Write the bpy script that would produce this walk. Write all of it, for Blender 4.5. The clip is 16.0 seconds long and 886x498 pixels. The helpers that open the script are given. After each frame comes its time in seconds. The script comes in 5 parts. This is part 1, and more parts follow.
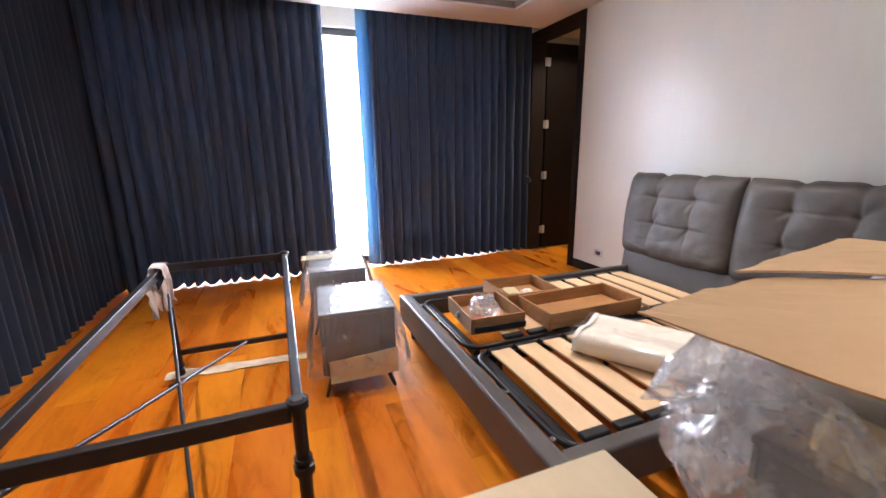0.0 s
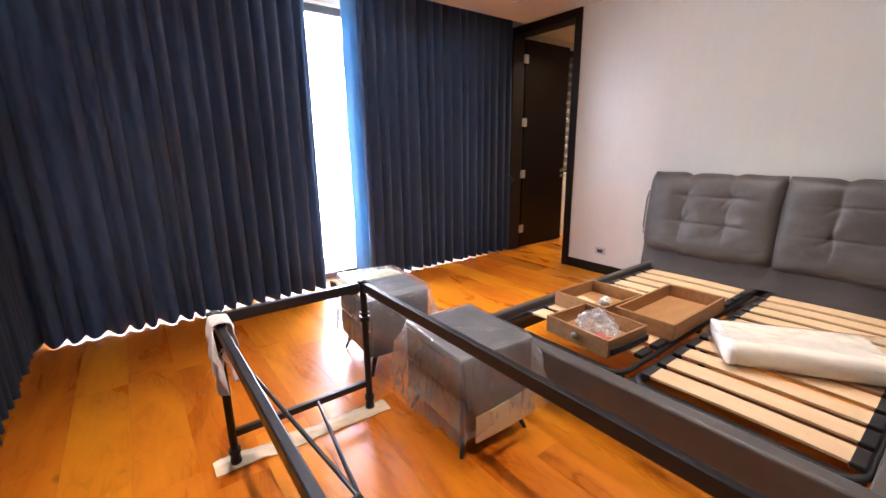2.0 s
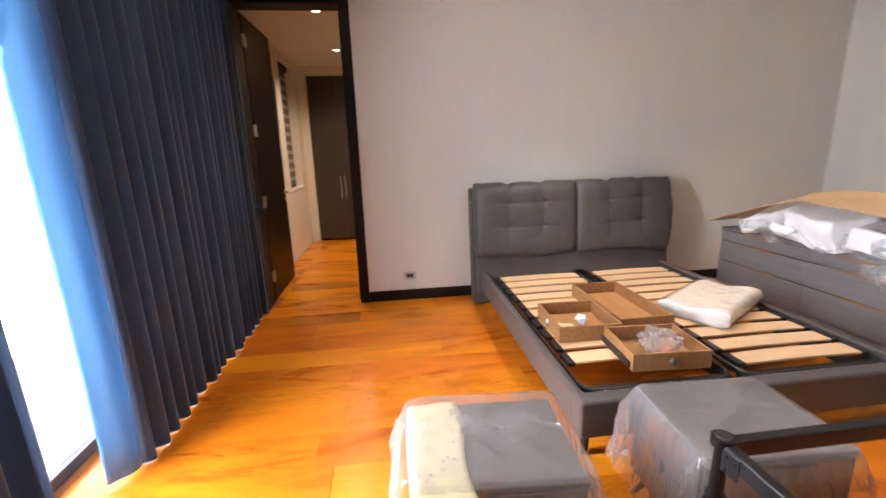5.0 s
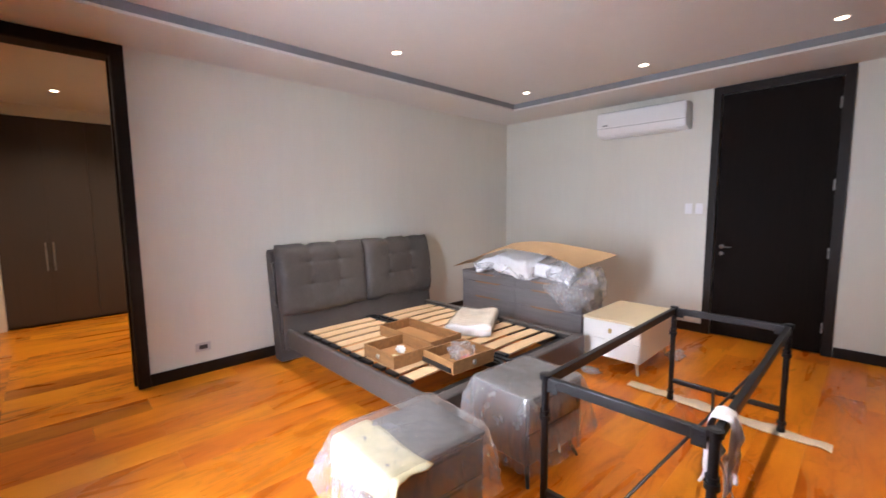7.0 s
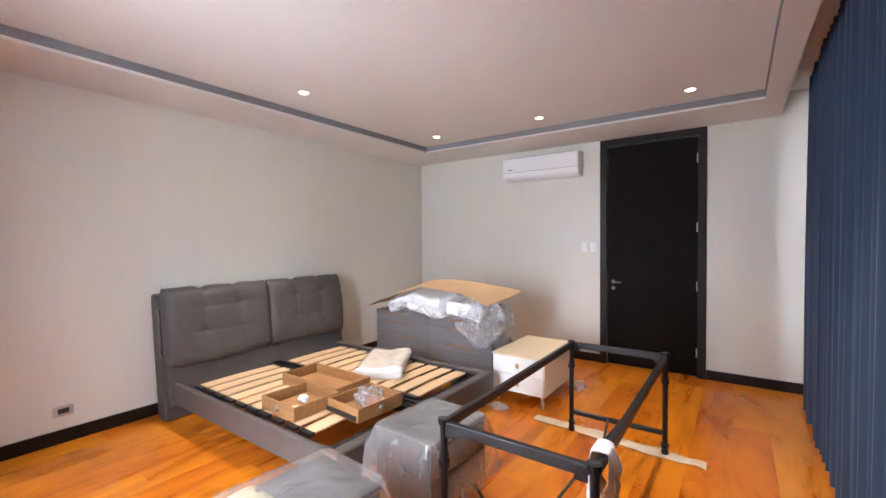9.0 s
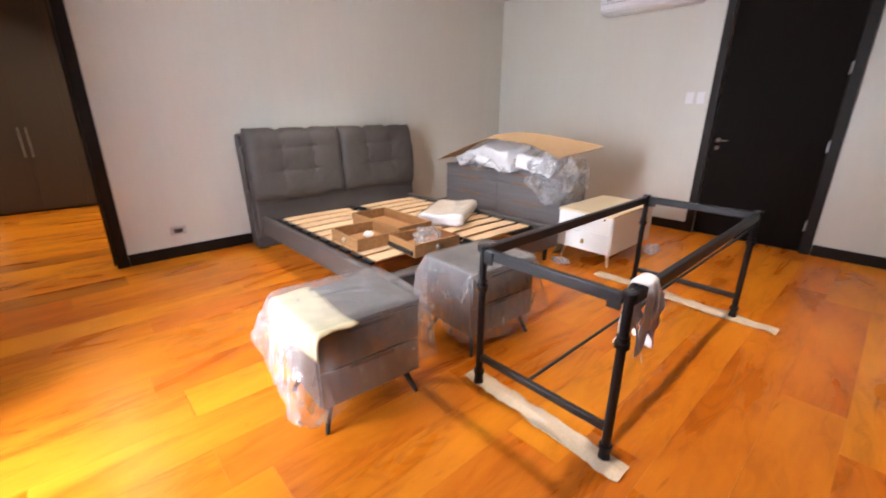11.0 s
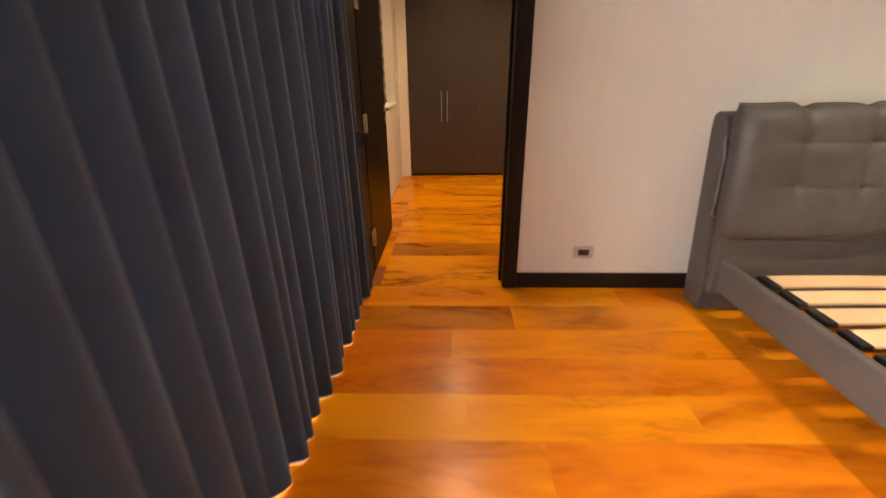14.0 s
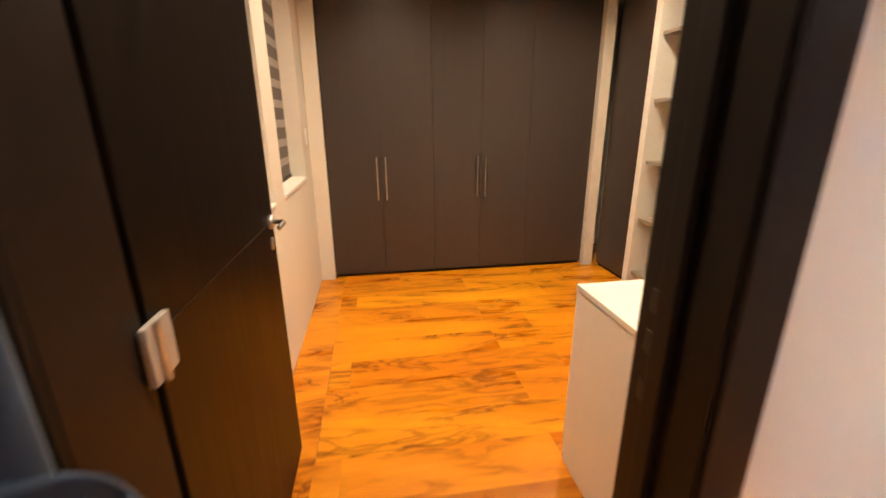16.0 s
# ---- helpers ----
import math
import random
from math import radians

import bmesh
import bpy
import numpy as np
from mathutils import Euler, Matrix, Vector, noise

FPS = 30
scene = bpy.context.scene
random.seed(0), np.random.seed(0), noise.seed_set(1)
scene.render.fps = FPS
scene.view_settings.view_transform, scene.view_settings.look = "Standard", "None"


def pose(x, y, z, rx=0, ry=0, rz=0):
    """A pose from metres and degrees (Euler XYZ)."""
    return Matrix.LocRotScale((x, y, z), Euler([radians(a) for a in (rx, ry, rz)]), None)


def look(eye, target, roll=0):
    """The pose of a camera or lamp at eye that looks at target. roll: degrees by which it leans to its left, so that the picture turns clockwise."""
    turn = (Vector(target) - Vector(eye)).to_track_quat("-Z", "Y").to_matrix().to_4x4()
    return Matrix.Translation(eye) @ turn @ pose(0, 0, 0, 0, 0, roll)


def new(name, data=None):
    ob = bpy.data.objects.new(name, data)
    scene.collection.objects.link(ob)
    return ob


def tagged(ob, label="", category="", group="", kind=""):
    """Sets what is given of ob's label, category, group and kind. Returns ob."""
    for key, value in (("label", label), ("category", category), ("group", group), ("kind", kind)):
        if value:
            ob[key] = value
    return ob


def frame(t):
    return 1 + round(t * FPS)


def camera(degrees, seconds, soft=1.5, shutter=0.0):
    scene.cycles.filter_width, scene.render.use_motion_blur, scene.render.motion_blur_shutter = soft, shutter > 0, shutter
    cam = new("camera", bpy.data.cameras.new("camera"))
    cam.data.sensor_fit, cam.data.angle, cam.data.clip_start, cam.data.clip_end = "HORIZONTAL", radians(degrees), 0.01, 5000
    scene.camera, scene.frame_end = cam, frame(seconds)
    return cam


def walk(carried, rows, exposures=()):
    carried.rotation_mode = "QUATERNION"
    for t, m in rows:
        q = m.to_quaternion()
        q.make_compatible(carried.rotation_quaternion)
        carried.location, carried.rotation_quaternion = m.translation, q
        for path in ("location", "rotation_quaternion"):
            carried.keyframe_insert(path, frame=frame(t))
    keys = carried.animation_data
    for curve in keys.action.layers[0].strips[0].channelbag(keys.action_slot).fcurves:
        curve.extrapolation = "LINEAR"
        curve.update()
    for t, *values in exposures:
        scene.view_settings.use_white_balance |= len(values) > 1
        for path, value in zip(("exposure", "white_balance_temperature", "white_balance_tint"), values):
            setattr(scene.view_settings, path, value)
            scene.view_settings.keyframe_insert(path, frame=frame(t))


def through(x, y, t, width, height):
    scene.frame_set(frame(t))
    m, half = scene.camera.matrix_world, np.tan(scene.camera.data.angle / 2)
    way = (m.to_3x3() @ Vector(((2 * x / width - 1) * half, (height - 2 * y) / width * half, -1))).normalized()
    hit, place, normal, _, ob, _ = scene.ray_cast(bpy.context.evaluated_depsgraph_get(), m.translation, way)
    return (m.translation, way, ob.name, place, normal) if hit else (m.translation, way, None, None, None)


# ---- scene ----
cam = camera(93.8, 16.0, shutter=0.4)
PATH = [
    (0, (-0.026, 0.065, 1.303), (0.682, 1.879, 0.845), -0.9),
    (0.5, (-0.151, 0.303, 1.319), (0.566, 2.109, 0.847), -0.8),
    (1, (-0.357, 0.539, 1.313), (0.397, 2.327, 0.827), -0.6),
    (1.5, (-0.614, 0.757, 1.345), (0.325, 2.454, 0.858), -0.7),
    (2, (-0.88, 0.993, 1.339), (0.287, 2.545, 0.859), -0.7),
    (2.5, (-0.988, 1.377, 1.336), (0.375, 2.758, 0.854), -0.7),
    (3, (-1.006, 1.805, 1.342), (0.547, 2.969, 0.857), -0.8),
    (3.5, (-0.947, 2.242, 1.322), (0.769, 3.15, 0.842), -0.8),
    (3.7, (-0.916, 2.415, 1.332), (0.856, 3.205, 0.852), -0.8),
    (5.8, (-0.803, 4.013, 1.409), (0.982, 3.204, 1.012), -0.8),
    (6, (-0.837, 4.09, 1.387), (0.899, 3.167, 1.017), -0.3),
    (6.5, (-0.899, 4.288, 1.447), (0.671, 3.09, 1.133), -0.3),
    (7, (-1.003, 4.338, 1.464), (0.43, 2.958, 1.253), -0.5),
    (7.5, (-1.058, 4.386, 1.499), (0.241, 2.868, 1.4), -0.4),
    (8, (-1.08, 4.367, 1.503), (0.123, 2.769, 1.502), -0.6),
    (8.2, (-1.084, 4.351, 1.528), (0.088, 2.731, 1.543), -0.6),
    (10.3, (-1.159, 4.11, 1.37), (0.075, 2.577, 1.011), -0.2),
    (10.5, (-1.182, 4.1, 1.347), (0.088, 2.617, 0.912), 0.0),
    (11, (-1.184, 4.081, 1.28), (0.208, 2.795, 0.639), 0.3),
    (11.5, (-1.136, 4.126, 1.219), (0.384, 3.102, 0.418), 0.2),
    (12, (-0.959, 4.246, 1.248), (0.66, 3.503, 0.338), 0.4),
    (12.5, (-0.639, 4.314, 1.269), (1.067, 3.887, 0.317), 0.2),
    (13, (-0.255, 4.25, 1.275), (1.503, 4.07, 0.347), -0.5),
    (13.5, (0.204, 4.215, 1.255), (2.014, 4.215, 0.399), -0.6),
    (14, (0.695, 4.201, 1.25), (2.535, 4.246, 0.468), -0.5),
    (14.5, (1.2, 4.265, 1.284), (3.06, 4.276, 0.551), -0.4),
    (15, (1.662, 4.327, 1.306), (3.546, 4.268, 0.635), -0.6),
    (15.5, (2.134, 4.327, 1.323), (4.028, 4.181, 0.698), -0.6),
    (16, (2.57, 4.361, 1.324), (4.456, 4.053, 0.735), -0.3),
]
EXPOSURES = [(0.0, 1.05, 5950, 18), (2.0, 1.15, 6150, 19), (3.7, 1.2, 6350, 20), (6.0, 0.78, 6400, 20), (7.0, 0.9, 6000, 18), (8.0, 1.1, 5900, 17),
             (10.4, 1.05, 6200, 18), (11.0, 1.0, 6200, 18), (12.5, 0.85, 5800, 17), (13.4, 0.78, 5800, 17), (14.0, 1.0, 7900, 20), (14.5, 1.15, 7000, 18), (15.0, 1.25, 7900, 18), (15.5, 1.7, 6900, 16), (16.0, 1.65, 6600, 15)]
walk(cam, [(t, look(eye, target, roll)) for t, eye, target, roll in PATH], EXPOSURES)

# ---- world and light ----
world = bpy.data.worlds.new("world")
scene.world = world
world.use_nodes = True
wn = world.node_tree
sky = wn.nodes.new("ShaderNodeTexSky")
sky.sky_type = "NISHITA"
sky.sun_disc = False
sky.sun_elevation, sky.sun_rotation = radians(55), radians(200)
wn.links.new(sky.outputs["Color"], wn.nodes["Background"].inputs["Color"])
wn.nodes["Background"].inputs["Strength"].default_value = 0.12

sun_data = bpy.data.lights.new("sun", "SUN")
sun_data.energy, sun_data.angle, sun_data.color = 2.5, radians(0.5), (1.0, 0.95, 0.87)
sun = new("sun", sun_data)
sun.matrix_world = look((0, -20, 30), (0, 0, 0))

SPOT_W, CLOSET_W, OUTSIDE, GAP_W = 112.0, 52.0, 14.0, 36.0


def spot(x, y, z, watts, color, cone=104):
    d = bpy.data.lights.new("downlight_beam", "SPOT")
    d.energy, d.spot_size, d.spot_blend, d.shadow_soft_size = watts, radians(cone), 1.0, 0.022
    d.color = color
    new("downlight_beam", d).matrix_world = pose(x, y, z)


gap = bpy.data.lights.new("daylight_in_window", "AREA")
gap.shape, gap.size, gap.size_y, gap.energy, gap.color, gap.spread = "RECTANGLE", 0.36, 2.0, GAP_W, (0.90, 0.96, 1.0), radians(140)
new("daylight_in_window", gap).matrix_world = pose(0.715, 4.93, 1.20, -80)

# ---- materials ----
def mat(name, base, rough=0.5, metal=0.0, var=0.12, scale=6.0, stretch=(1, 1, 1), bump=0.0, bscale=90.0,
        base2=None, rand=0.0, coat=0.0, spec=0.5, sheen=0.0, rvar=0.08, wear=0.35):
    """Principled surface with a broad and a fine variation of colour, roughness and relief."""
    m = bpy.data.materials.new(name)
    m.use_nodes = True
    nt = m.node_tree
    n, l = nt.nodes, nt.links
    p = n["Principled BSDF"]
    geo = n.new("ShaderNodeNewGeometry")
    mp = n.new("ShaderNodeMapping")
    mp.inputs["Scale"].default_value = stretch
    l.new(geo.outputs["Position"], mp.inputs["Vector"])
    vec = mp.outputs["Vector"]
    if rand:
        info = n.new("ShaderNodeObjectInfo")
        mul = n.new("ShaderNodeMath")
        mul.operation, mul.inputs[1].default_value = "MULTIPLY", 53.0
        l.new(info.outputs["Random"], mul.inputs[0])
        add = n.new("ShaderNodeVectorMath")
        l.new(vec, add.inputs[0])
        l.new(mul.outputs[0], add.inputs[1])
        vec = add.outputs[0]
    big, fine = n.new("ShaderNodeTexNoise"), n.new("ShaderNodeTexNoise")
    big.inputs["Scale"].default_value, fine.inputs["Scale"].default_value = scale, scale * 9
    big.inputs["Detail"].default_value = fine.inputs["Detail"].default_value = 5
    l.new(vec, big.inputs["Vector"])
    l.new(vec, fine.inputs["Vector"])
    mixf = n.new("ShaderNodeMix")
    mixf.inputs["Factor"].default_value = wear
    l.new(big.outputs["Fac"], mixf.inputs["A"])
    l.new(fine.outputs["Fac"], mixf.inputs["B"])
    ramp = n.new("ShaderNodeValToRGB")
    lo = base2 or tuple(c * (1 - 1.6 * var) for c in base)
    hi = base if base2 else tuple(min(1, c * (1 + 1.6 * var)) for c in base)
    ramp.color_ramp.elements[0].position, ramp.color_ramp.elements[1].position = 0.3, 0.7
    ramp.color_ramp.elements[0].color, ramp.color_ramp.elements[1].color = (*lo, 1), (*hi, 1)
    l.new(mixf.outputs["Result"], ramp.inputs["Fac"])
    col = ramp.outputs["Color"]
    if rand:
        hsv = n.new("ShaderNodeHueSaturation")
        mr = n.new("ShaderNodeMapRange")
        mr.inputs["To Min"].default_value, mr.inputs["To Max"].default_value = 1 - rand, 1 + rand
        l.new(info.outputs["Random"], mr.inputs["Value"])
        l.new(mr.outputs["Result"], hsv.inputs["Value"])
        l.new(col, hsv.inputs["Color"])
        col = hsv.outputs["Color"]
    l.new(col, p.inputs["Base Color"])
    rr = n.new("ShaderNodeMapRange")
    rr.inputs["To Min"].default_value, rr.inputs["To Max"].default_value = max(0.02, rough - rvar), min(1, rough + rvar)
    l.new(big.outputs["Fac"], rr.inputs["Value"])
    l.new(rr.outputs["Result"], p.inputs["Roughness"])
    p.inputs["Metallic"].default_value = metal
    p.inputs["Specular IOR Level"].default_value = spec
    p.inputs["Coat Weight"].default_value = coat
    p.inputs["Coat Roughness"].default_value = 0.06
    p.inputs["Sheen Weight"].default_value = sheen
    if bump:
        bn, b = n.new("ShaderNodeTexNoise"), n.new("ShaderNodeBump")
        bn.inputs["Scale"].default_value = bscale
        bn.inputs["Detail"].default_value = 4
        l.new(vec, bn.inputs["Vector"])
        b.inputs["Strength"].default_value, b.inputs["Distance"].default_value = bump, 0.004
        l.new(bn.outputs["Fac"], b.inputs["Height"])
        l.new(b.outputs["Normal"], p.inputs["Normal"])
    return m


def glow(name, color, strength):
    m = bpy.data.materials.new(name)
    m.use_nodes = True
    p = m.node_tree.nodes["Principled BSDF"]
    p.inputs["Base Color"].default_value = (*color, 1)
    p.inputs["Emission Color"].default_value = (*color, 1)
    p.inputs["Emission Strength"].default_value = strength
    return m


def film(name, clear, streak, rough=0.1, scale=9.0, stretch=(1, 1, 0.14)):
    """Thin clear plastic: nearly see-through, milky along soft folds, glossy at a glance."""
    m = bpy.data.materials.new(name)
    m.use_nodes = True
    nt = m.node_tree
    n, l = nt.nodes, nt.links
    n.remove(n["Principled BSDF"])
    geo, mp = n.new("ShaderNodeNewGeometry"), n.new("ShaderNodeMapping")
    mp.inputs["Scale"].default_value = stretch
    l.new(geo.outputs["Position"], mp.inputs["Vector"])
    broad, fine = n.new("ShaderNodeTexNoise"), n.new("ShaderNodeTexNoise")
    broad.inputs["Scale"].default_value, fine.inputs["Scale"].default_value = scale, scale * 4.5
    for t in (broad, fine):
        t.inputs["Detail"].default_value, t.inputs["Distortion"].default_value = 3, 0.5
        l.new(mp.outputs["Vector"], t.inputs["Vector"])
    mix = n.new("ShaderNodeMix")
    mix.inputs["Factor"].default_value = 0.4
    l.new(broad.outputs["Fac"], mix.inputs["A"])
    l.new(fine.outputs["Fac"], mix.inputs["B"])
    mr = n.new("ShaderNodeMapRange")
    mr.inputs["From Min"].default_value, mr.inputs["From Max"].default_value = 0.42, 0.66
    mr.inputs["To Min"].default_value, mr.inputs["To Max"].default_value = clear, clear + streak
    l.new(mix.outputs["Result"], mr.inputs["Value"])
    bump, bn = n.new("ShaderNodeBump"), n.new("ShaderNodeTexNoise")
    bn.inputs["Scale"].default_value, bn.inputs["Detail"].default_value, bn.inputs["Distortion"].default_value = scale * 1.2, 2.5, 1.2
    l.new(geo.outputs["Position"], bn.inputs["Vector"])
    bump.inputs["Strength"].default_value, bump.inputs["Distance"].default_value = 1.0, 0.012
    l.new(bn.outputs["Fac"], bump.inputs["Height"])
    dif, trl, clearb, gl = n.new("ShaderNodeBsdfDiffuse"), n.new("ShaderNodeBsdfTranslucent"), n.new("ShaderNodeBsdfTransparent"), n.new("ShaderNodeBsdfGlossy")
    dif.inputs["Color"].default_value = trl.inputs["Color"].default_value = (0.82, 0.82, 0.84, 1)
    gl.inputs["Roughness"].default_value = rough
    for s in (dif, trl, gl):
        l.new(bump.outputs["Normal"], s.inputs["Normal"])
    milky, body, final, fr = n.new("ShaderNodeMixShader"), n.new("ShaderNodeMixShader"), n.new("ShaderNodeMixShader"), n.new("ShaderNodeLayerWeight")
    milky.inputs["Fac"].default_value = 0.45
    l.new(dif.outputs[0], milky.inputs[1])
    l.new(trl.outputs[0], milky.inputs[2])
    l.new(mr.outputs["Result"], body.inputs["Fac"])
    l.new(clearb.outputs[0], body.inputs[1])
    l.new(milky.outputs[0], body.inputs[2])
    pw, mf = n.new("ShaderNodeMath"), n.new("ShaderNodeMapRange")
    pw.operation, pw.inputs[1].default_value = "POWER", 3.0
    mf.inputs["To Min"].default_value, mf.inputs["To Max"].default_value = 0.09, 0.6
    l.new(bump.outputs["Normal"], fr.inputs["Normal"])
    l.new(fr.outputs["Facing"], pw.inputs[0])
    l.new(pw.outputs[0], mf.inputs["Value"])
    l.new(mf.outputs["Result"], final.inputs["Fac"])
    l.new(body.outputs[0], final.inputs[1])
    l.new(gl.outputs[0], final.inputs[2])
    l.new(final.outputs[0], n["Material Output"].inputs["Surface"])
    return m


def wood_floor(name, tone, green=1.0, figure=0.55):
    """Varnished wide planks: grain along y, each plank of its own tone, glossy coat."""
    m = bpy.data.materials.new(name)
    m.use_nodes = True
    nt = m.node_tree
    n, l = nt.nodes, nt.links
    p = n["Principled BSDF"]
    geo, info = n.new("ShaderNodeNewGeometry"), n.new("ShaderNodeObjectInfo")
    mul, add, mp = n.new("ShaderNodeMath"), n.new("ShaderNodeVectorMath"), n.new("ShaderNodeMapping")
    mul.operation, mul.inputs[1].default_value = "MULTIPLY", 71.0
    l.new(info.outputs["Random"], mul.inputs[0])
    l.new(geo.outputs["Position"], add.inputs[0])
    l.new(mul.outputs[0], add.inputs[1])
    mp.inputs["Scale"].default_value = (3.6, 0.8, 1.0)
    l.new(add.outputs[0], mp.inputs["Vector"])
    cloud, grain = n.new("ShaderNodeTexNoise"), n.new("ShaderNodeTexNoise")
    cloud.inputs["Scale"].default_value, cloud.inputs["Detail"].default_value = 0.9, 4
    cloud.inputs["Distortion"].default_value = 1.2
    grain.inputs["Scale"].default_value, grain.inputs["Detail"].default_value = 7.0, 8
    grain.inputs["Distortion"].default_value = 0.6
    l.new(mp.outputs["Vector"], cloud.inputs["Vector"])
    l.new(mp.outputs["Vector"], grain.inputs["Vector"])
    mx = n.new("ShaderNodeMix")
    mx.inputs["Factor"].default_value = 0.22
    l.new(cloud.outputs["Fac"], mx.inputs["A"])
    l.new(grain.outputs["Fac"], mx.inputs["B"])
    ramp = n.new("ShaderNodeValToRGB")
    e = ramp.color_ramp.elements
    e[0].position, e[0].color = 0.28, (0.46 * tone, 0.118 * tone * green, 0.003, 1)
    e[1].position, e[1].color = 0.66, (0.70 * tone, 0.236 * tone * green, 0.010, 1)
    mid = e.new(0.46)
    mid.color = (0.58 * tone, 0.168 * tone * green, 0.006, 1)
    l.new(mx.outputs["Result"], ramp.inputs["Fac"])
    hsv, mr, mh = n.new("ShaderNodeHueSaturation"), n.new("ShaderNodeMapRange"), n.new("ShaderNodeMapRange")
    mr.inputs["To Min"].default_value, mr.inputs["To Max"].default_value = 0.89, 1.07
    l.new(info.outputs["Random"], mr.inputs["Value"])
    l.new(mr.outputs["Result"], hsv.inputs["Value"])
    mh.inputs["To Min"].default_value, mh.inputs["To Max"].default_value = 0.492, 0.505
    l.new(info.outputs["Random"], mh.inputs["Value"])
    l.new(mh.outputs["Result"], hsv.inputs["Hue"])
    l.new(ramp.outputs["Color"], hsv.inputs["Color"])
    fig, sub, ab, fr, mask, mm, dark = (n.new("ShaderNodeTexNoise"), n.new("ShaderNodeMath"), n.new("ShaderNodeMath"), n.new("ShaderNodeMapRange"),
                                        n.new("ShaderNodeMapRange"), n.new("ShaderNodeMath"), n.new("ShaderNodeMix"))
    fig.inputs["Scale"].default_value, fig.inputs["Detail"].default_value, fig.inputs["Distortion"].default_value = 2.4, 5, 1.6
    l.new(mp.outputs["Vector"], fig.inputs["Vector"])
    sub.operation, sub.inputs[1].default_value, ab.operation, mm.operation = "SUBTRACT", 0.5, "ABSOLUTE", "MULTIPLY"
    l.new(fig.outputs["Fac"], sub.inputs[0])
    l.new(sub.outputs[0], ab.inputs[0])
    fr.inputs["From Max"].default_value, fr.inputs["To Min"].default_value, fr.inputs["To Max"].default_value = 0.07, figure, 0.0
    l.new(ab.outputs[0], fr.inputs["Value"])
    mask.inputs["From Min"].default_value, mask.inputs["From Max"].default_value = 0.56, 0.42
    l.new(cloud.outputs["Fac"], mask.inputs["Value"])
    l.new(fr.outputs["Result"], mm.inputs[0])
    l.new(mask.outputs["Result"], mm.inputs[1])
    # short dark mineral streaks and knots
    kp, kn, kr, kx = n.new("ShaderNodeMapping"), n.new("ShaderNodeTexNoise"), n.new("ShaderNodeMapRange"), n.new("ShaderNodeMath")
    kp.inputs["Scale"].default_value = (13.0, 2.6, 1.0)
    l.new(add.outputs[0], kp.inputs["Vector"])
    kn.inputs["Scale"].default_value, kn.inputs["Detail"].default_value, kn.inputs["Distortion"].default_value = 1.0, 2.0, 0.8
    l.new(kp.outputs["Vector"], kn.inputs["Vector"])
    kr.inputs["From Min"].default_value, kr.inputs["From Max"].default_value, kr.inputs["To Max"].default_value = 0.70, 0.79, 0.75
    l.new(kn.outputs["Fac"], kr.inputs["Value"])
    kx.operation = "MAXIMUM"
    l.new(mm.outputs[0], kx.inputs[0])
    l.new(kr.outputs["Result"], kx.inputs[1])
    dark.data_type = "RGBA"
    l.new(kx.outputs[0], dark.inputs[0])
    l.new(hsv.outputs["Color"], dark.inputs[6])
    dark.inputs[7].default_value = (0.16, 0.035, 0.003, 1)
    l.new(dark.outputs[2], p.inputs["Base Color"])
    rr = n.new("ShaderNodeMapRange")
    rr.inputs["To Min"].default_value, rr.inputs["To Max"].default_value = 0.22, 0.36
    l.new(cloud.outputs["Fac"], rr.inputs["Value"])
    l.new(rr.outputs["Result"], p.inputs["Roughness"])
    p.inputs["Coat Weight"].default_value, p.inputs["Coat Roughness"].default_value = 0.05, 0.2
    p.inputs["Specular IOR Level"].default_value = 0.23
    b = n.new("ShaderNodeBump")
    b.inputs["Strength"].default_value, b.inputs["Distance"].default_value = 0.12, 0.002
    l.new(grain.outputs["Fac"], b.inputs["Height"])
    l.new(b.outputs["Normal"], p.inputs["Normal"])
    return m


def curtain_cloth(name, base, through=0.12):
    m = mat(name, base, 0.9, var=0.02, scale=3.0, stretch=(1, 1, 0.35), bump=0.15, bscale=260, sheen=0.16, spec=0.2)
    nt = m.node_tree
    n, l = nt.nodes, nt.links
    p = n["Principled BSDF"]
    tr, mx = n.new("ShaderNodeBsdfTranslucent"), n.new("ShaderNodeMixShader")
    tr.inputs["Color"].default_value = (*[min(1, c * 2.6) for c in base], 1)
    mx.inputs["Fac"].default_value = through
    l.new(p.outputs[0], mx.inputs[1])
    l.new(tr.outputs[0], mx.inputs[2])
    l.new(mx.outputs[0], n["Material Output"].inputs["Surface"])
    return m


M_WALL = mat("wall_paper", (0.672, 0.655, 0.575), 0.34, var=0.02, scale=2.5, stretch=(1, 1, 0.12), bump=0.05, bscale=150)
M_CEIL = mat("ceiling_paint", (0.68, 0.665, 0.63), 0.85, var=0.015, scale=1.5)
M_BAND = mat("shadow_gap_grey", (0.20, 0.21, 0.22), 0.7, var=0.05)
M_CLOSETWALL = mat("closet_wall_paint", (0.72, 0.69, 0.62), 0.7, var=0.02, scale=2.0)
M_PLANK = wood_floor("floor_wood", 1.0, 1.0, 0.34)
M_PLANK3 = wood_floor("figured_floor_wood", 1.08, 1.2, 0.9)
M_PLANK2 = wood_floor("floor_wood_dark", 0.74, 1.2, 0.85)
M_PLANK4 = wood_floor("red_floor_wood", 0.84, 0.86, 0.5)
M_SUB = mat("floor_joint", (0.26, 0.075, 0.006), 0.5, var=0.1)
